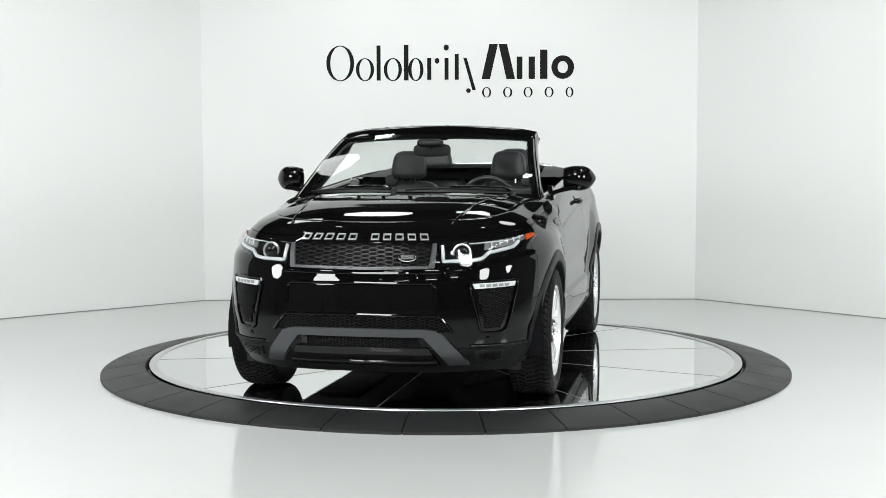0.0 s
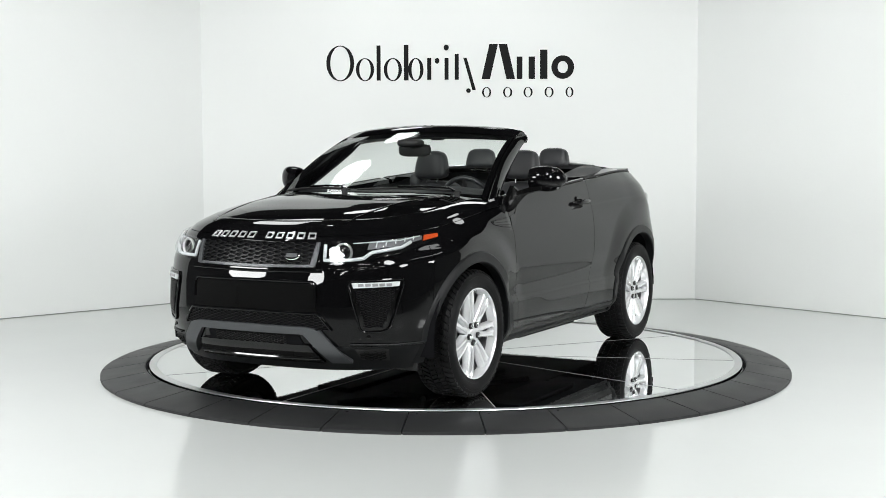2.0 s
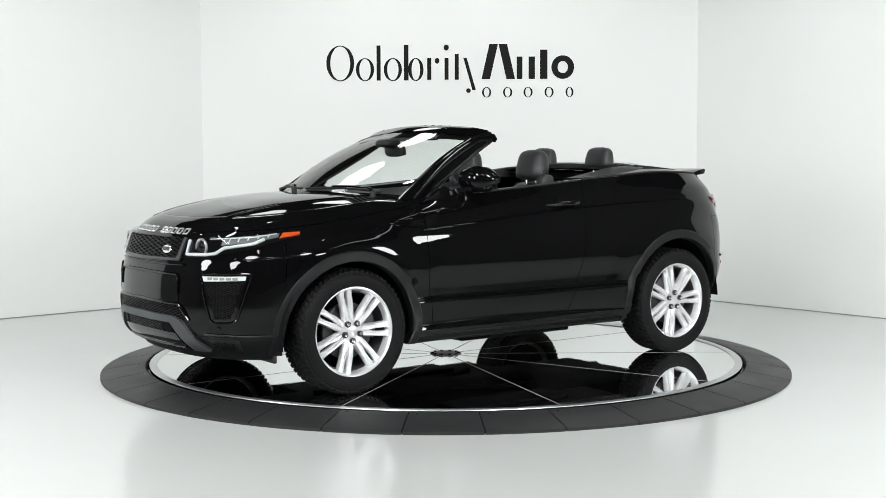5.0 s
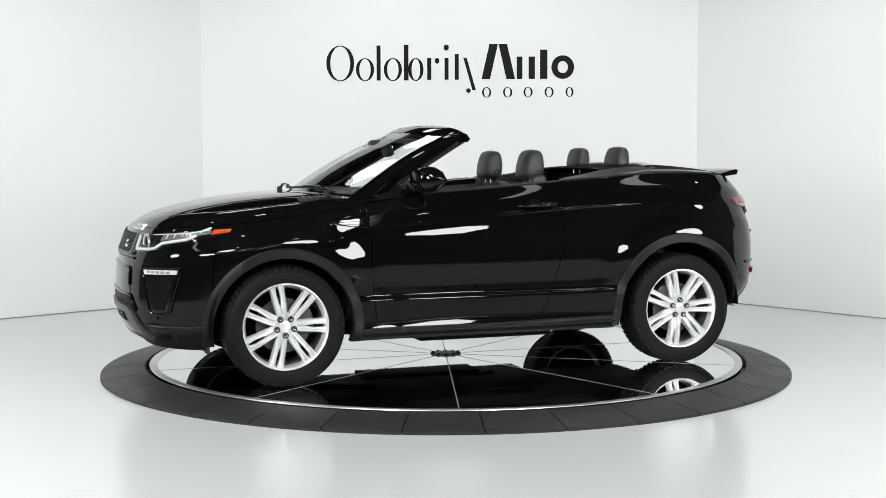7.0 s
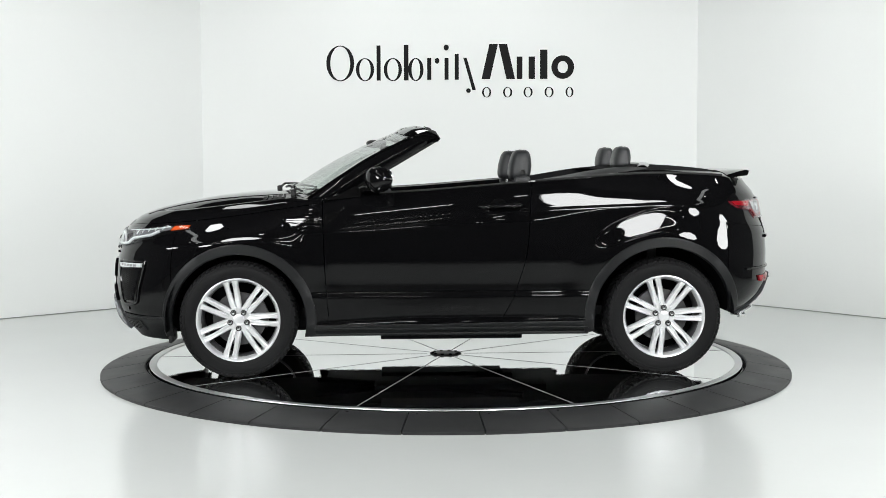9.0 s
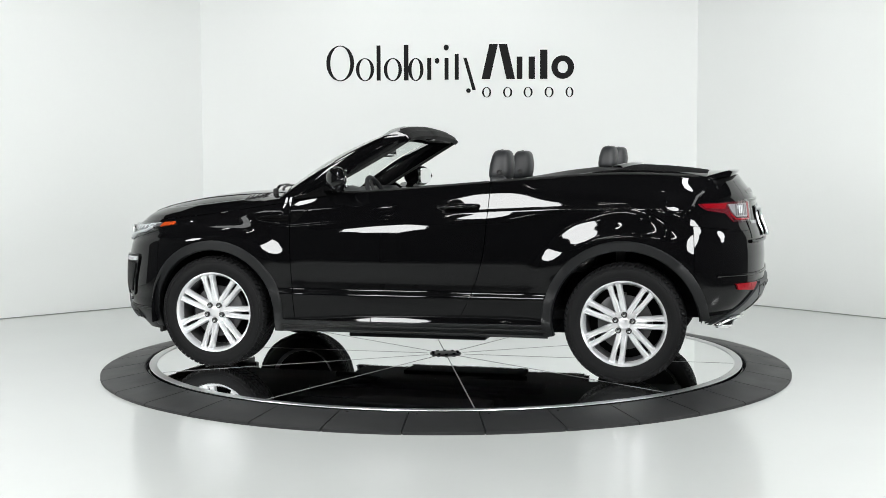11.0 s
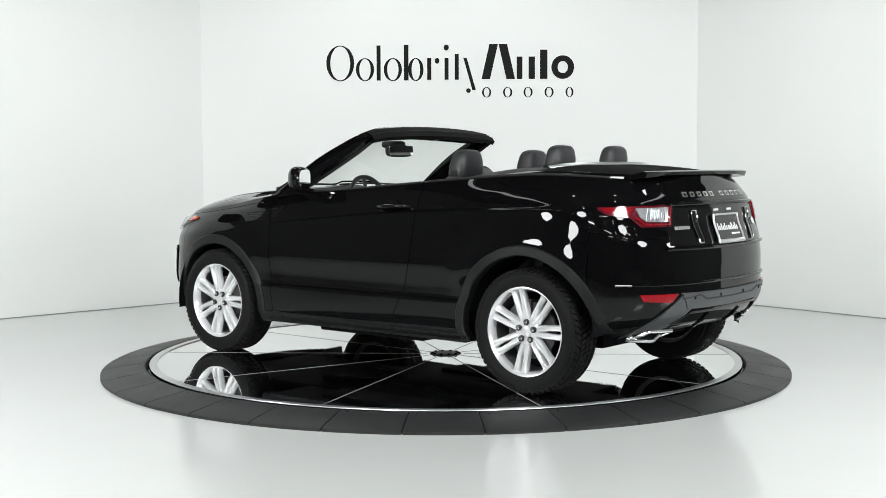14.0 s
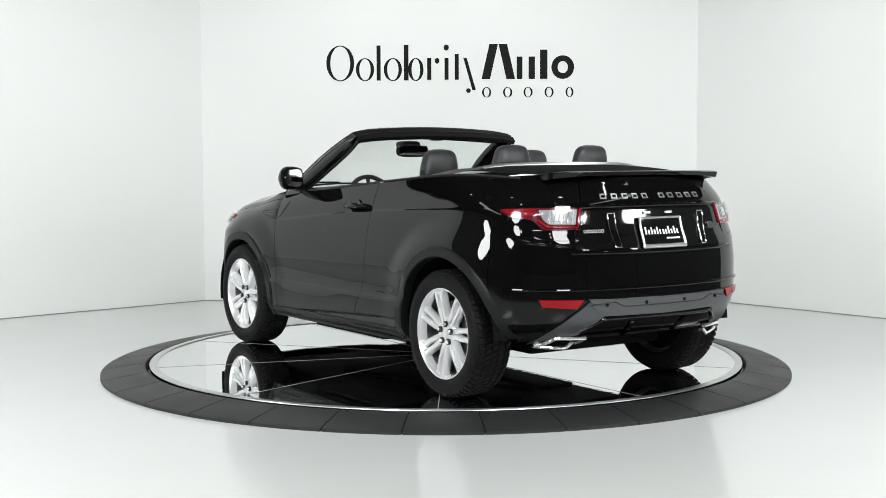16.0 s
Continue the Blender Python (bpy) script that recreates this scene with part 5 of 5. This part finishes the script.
# Side trims beside the folded roof, and the bright hoop strip.
for sg in (-1, 1):
    rows = []
    for k in range(21):
        x = -.60 - .86 * k / 20
        h = .050 * math.sin(math.pi * min(1.0, k / 20) ** 1.4) ** .8
        yo = float(np.interp(x, EDGE_X, EDGE_Y)) - .105
        zo = float(np.interp(x, EDGE_X, EDGE_Z)) + .012
        rows.append([(x, sg * (yo + .035), zo - .02), (x, sg * (yo + .028), zo + .004), (x, sg * (yo - .01), zo + .35 * h), (x, sg * (yo - .07), zo + h * .75), (x, sg * (yo - .15), zo + h * .8), (x, sg * (yo - .19), zo - .03)])
    mk("roof_trim", *sheet(rows), CLAD, car, "dark grey trim beside the folded roof")
hoop = []
for k in range(41):
    y = -.60 + 1.20 * k / 40
    x = -1.25 - .075 * (1 - (abs(y) / .6) ** 3)
    hoop.append([(x + .035, y, top_z(x, y) - .02), (x + .032, y, top_z(x, y) + .010), (x - .015, y, top_z(x, y) + .016), (x - .035, y, top_z(x, y) + .004), (x - .035, y, top_z(x, y) - .02)])
mk("hoop_strip", *sheet(hoop), TRIM, car, "bright silver strip before the roof cover")
mk("rear_shelf", *sheet([[(x, y, float(np.interp(x, EDGE_X, EDGE_Z)) + .012 - .05 * (abs(x + 1.12) < .10)) for y in [-.66 + 1.32 * k / 12 for k in range(13)]] for x in (-1.22, -1.16, -1.05, -1.0, -.98)]), CLAD, car, "dark grey rear shelf")

# ---- the wall sign ----
sign = empty("wall_sign", "black studio wall sign of plain bars and rings", "sign")
WY = 3.92


def wx(px):
    return -1.187 + (px - 575) * (2.504 / 440)


def wz(py):
    return 3.029 - py * .00571 + .0


def sbar(name, x0, x1, y0, y1, lean=0.0):
    q = [(wx(x0), wz(y1)), (wx(x1), wz(y1)), (wx(x1 + lean), wz(y0)), (wx(x0 + lean), wz(y0))]
    mk(name, *loft([[(x, WY - .001, z) for x, z in q], [(x, WY - .004, z) for x, z in q]]), SIGN, sign, flat=True)


def sring(name, x0, x1, y0, y1, tx, ty):
    cx, cy, rx, ry = (x0 + x1) / 2, (y0 + y1) / 2, (x1 - x0) / 2, (y1 - y0) / 2
    rows = []
    for fx, fy, dep in ((rx, ry, -.001), (rx, ry, -.004), (rx - tx, ry - ty, -.004), (rx - tx, ry - ty, -.001)):
        rows.append([(wx(cx + fx * math.cos(2 * math.pi * k / 40)), WY + dep, wz(cy + fy * math.sin(2 * math.pi * k / 40))) for k in range(40)])
    mk(name, *sheet(rows, True), SIGN, sign, angle=40)


sring("ring", 575, 624, 82, 144, 7, 1.5)
for x0, x1 in ((627, 659), (676, 708)):
    sring("ring", x0, x1, 104, 144, 6, 1.4)
sbar("bar", 663.5, 670.5, 82, 143)
sbar("bar", 711.5, 719.5, 81, 143)
sring("ring", 719, 746, 104, 144, 6, 1.4)
sbar("bar", 752.5, 759.5, 104, 142)
sring("ring", 766, 774, 104, 114, 4, 4.9)
sbar("bar", 783, 790, 104, 142)
sring("ring", 781.5, 790.5, 81, 91, 4.4, 4.9)
sbar("bar", 801, 808, 97, 142)
sbar("bar", 832, 838, 104, 160, -16)
sring("ring", 821, 829, 157, 165, 3.9, 3.9)
sbar("bar", 848, 863, 80, 141, 14)
sbar("bar", 892, 907, 80, 141, -14)
sbar("bar", 910, 920, 102, 141)
sbar("bar", 931, 942, 102, 141)
sbar("bar", 951, 964, 90, 141)
sring("ring", 971, 1011, 100, 141, 11, 10)
for x0, x1 in ((849, 865), (886, 902), (922, 938), (959, 975), (996, 1010)):
    sring("ring", x0, x1, 155, 173, 3.2, 1.0)


def motions():
    rate = -8.379
    rows_car, rows_table = [], []
    for k in range(17):
        a = -101.78 + rate * k
        rows_car.append((float(k), pose(0.0, 0.0, TABLE_Z, 0, 0, a)))
        rows_table.append((float(k), pose(0.0, 0.0, 0.0, 0, 0, a)))
    walk(car, rows_car)
    walk(turntable, rows_table)


motions()
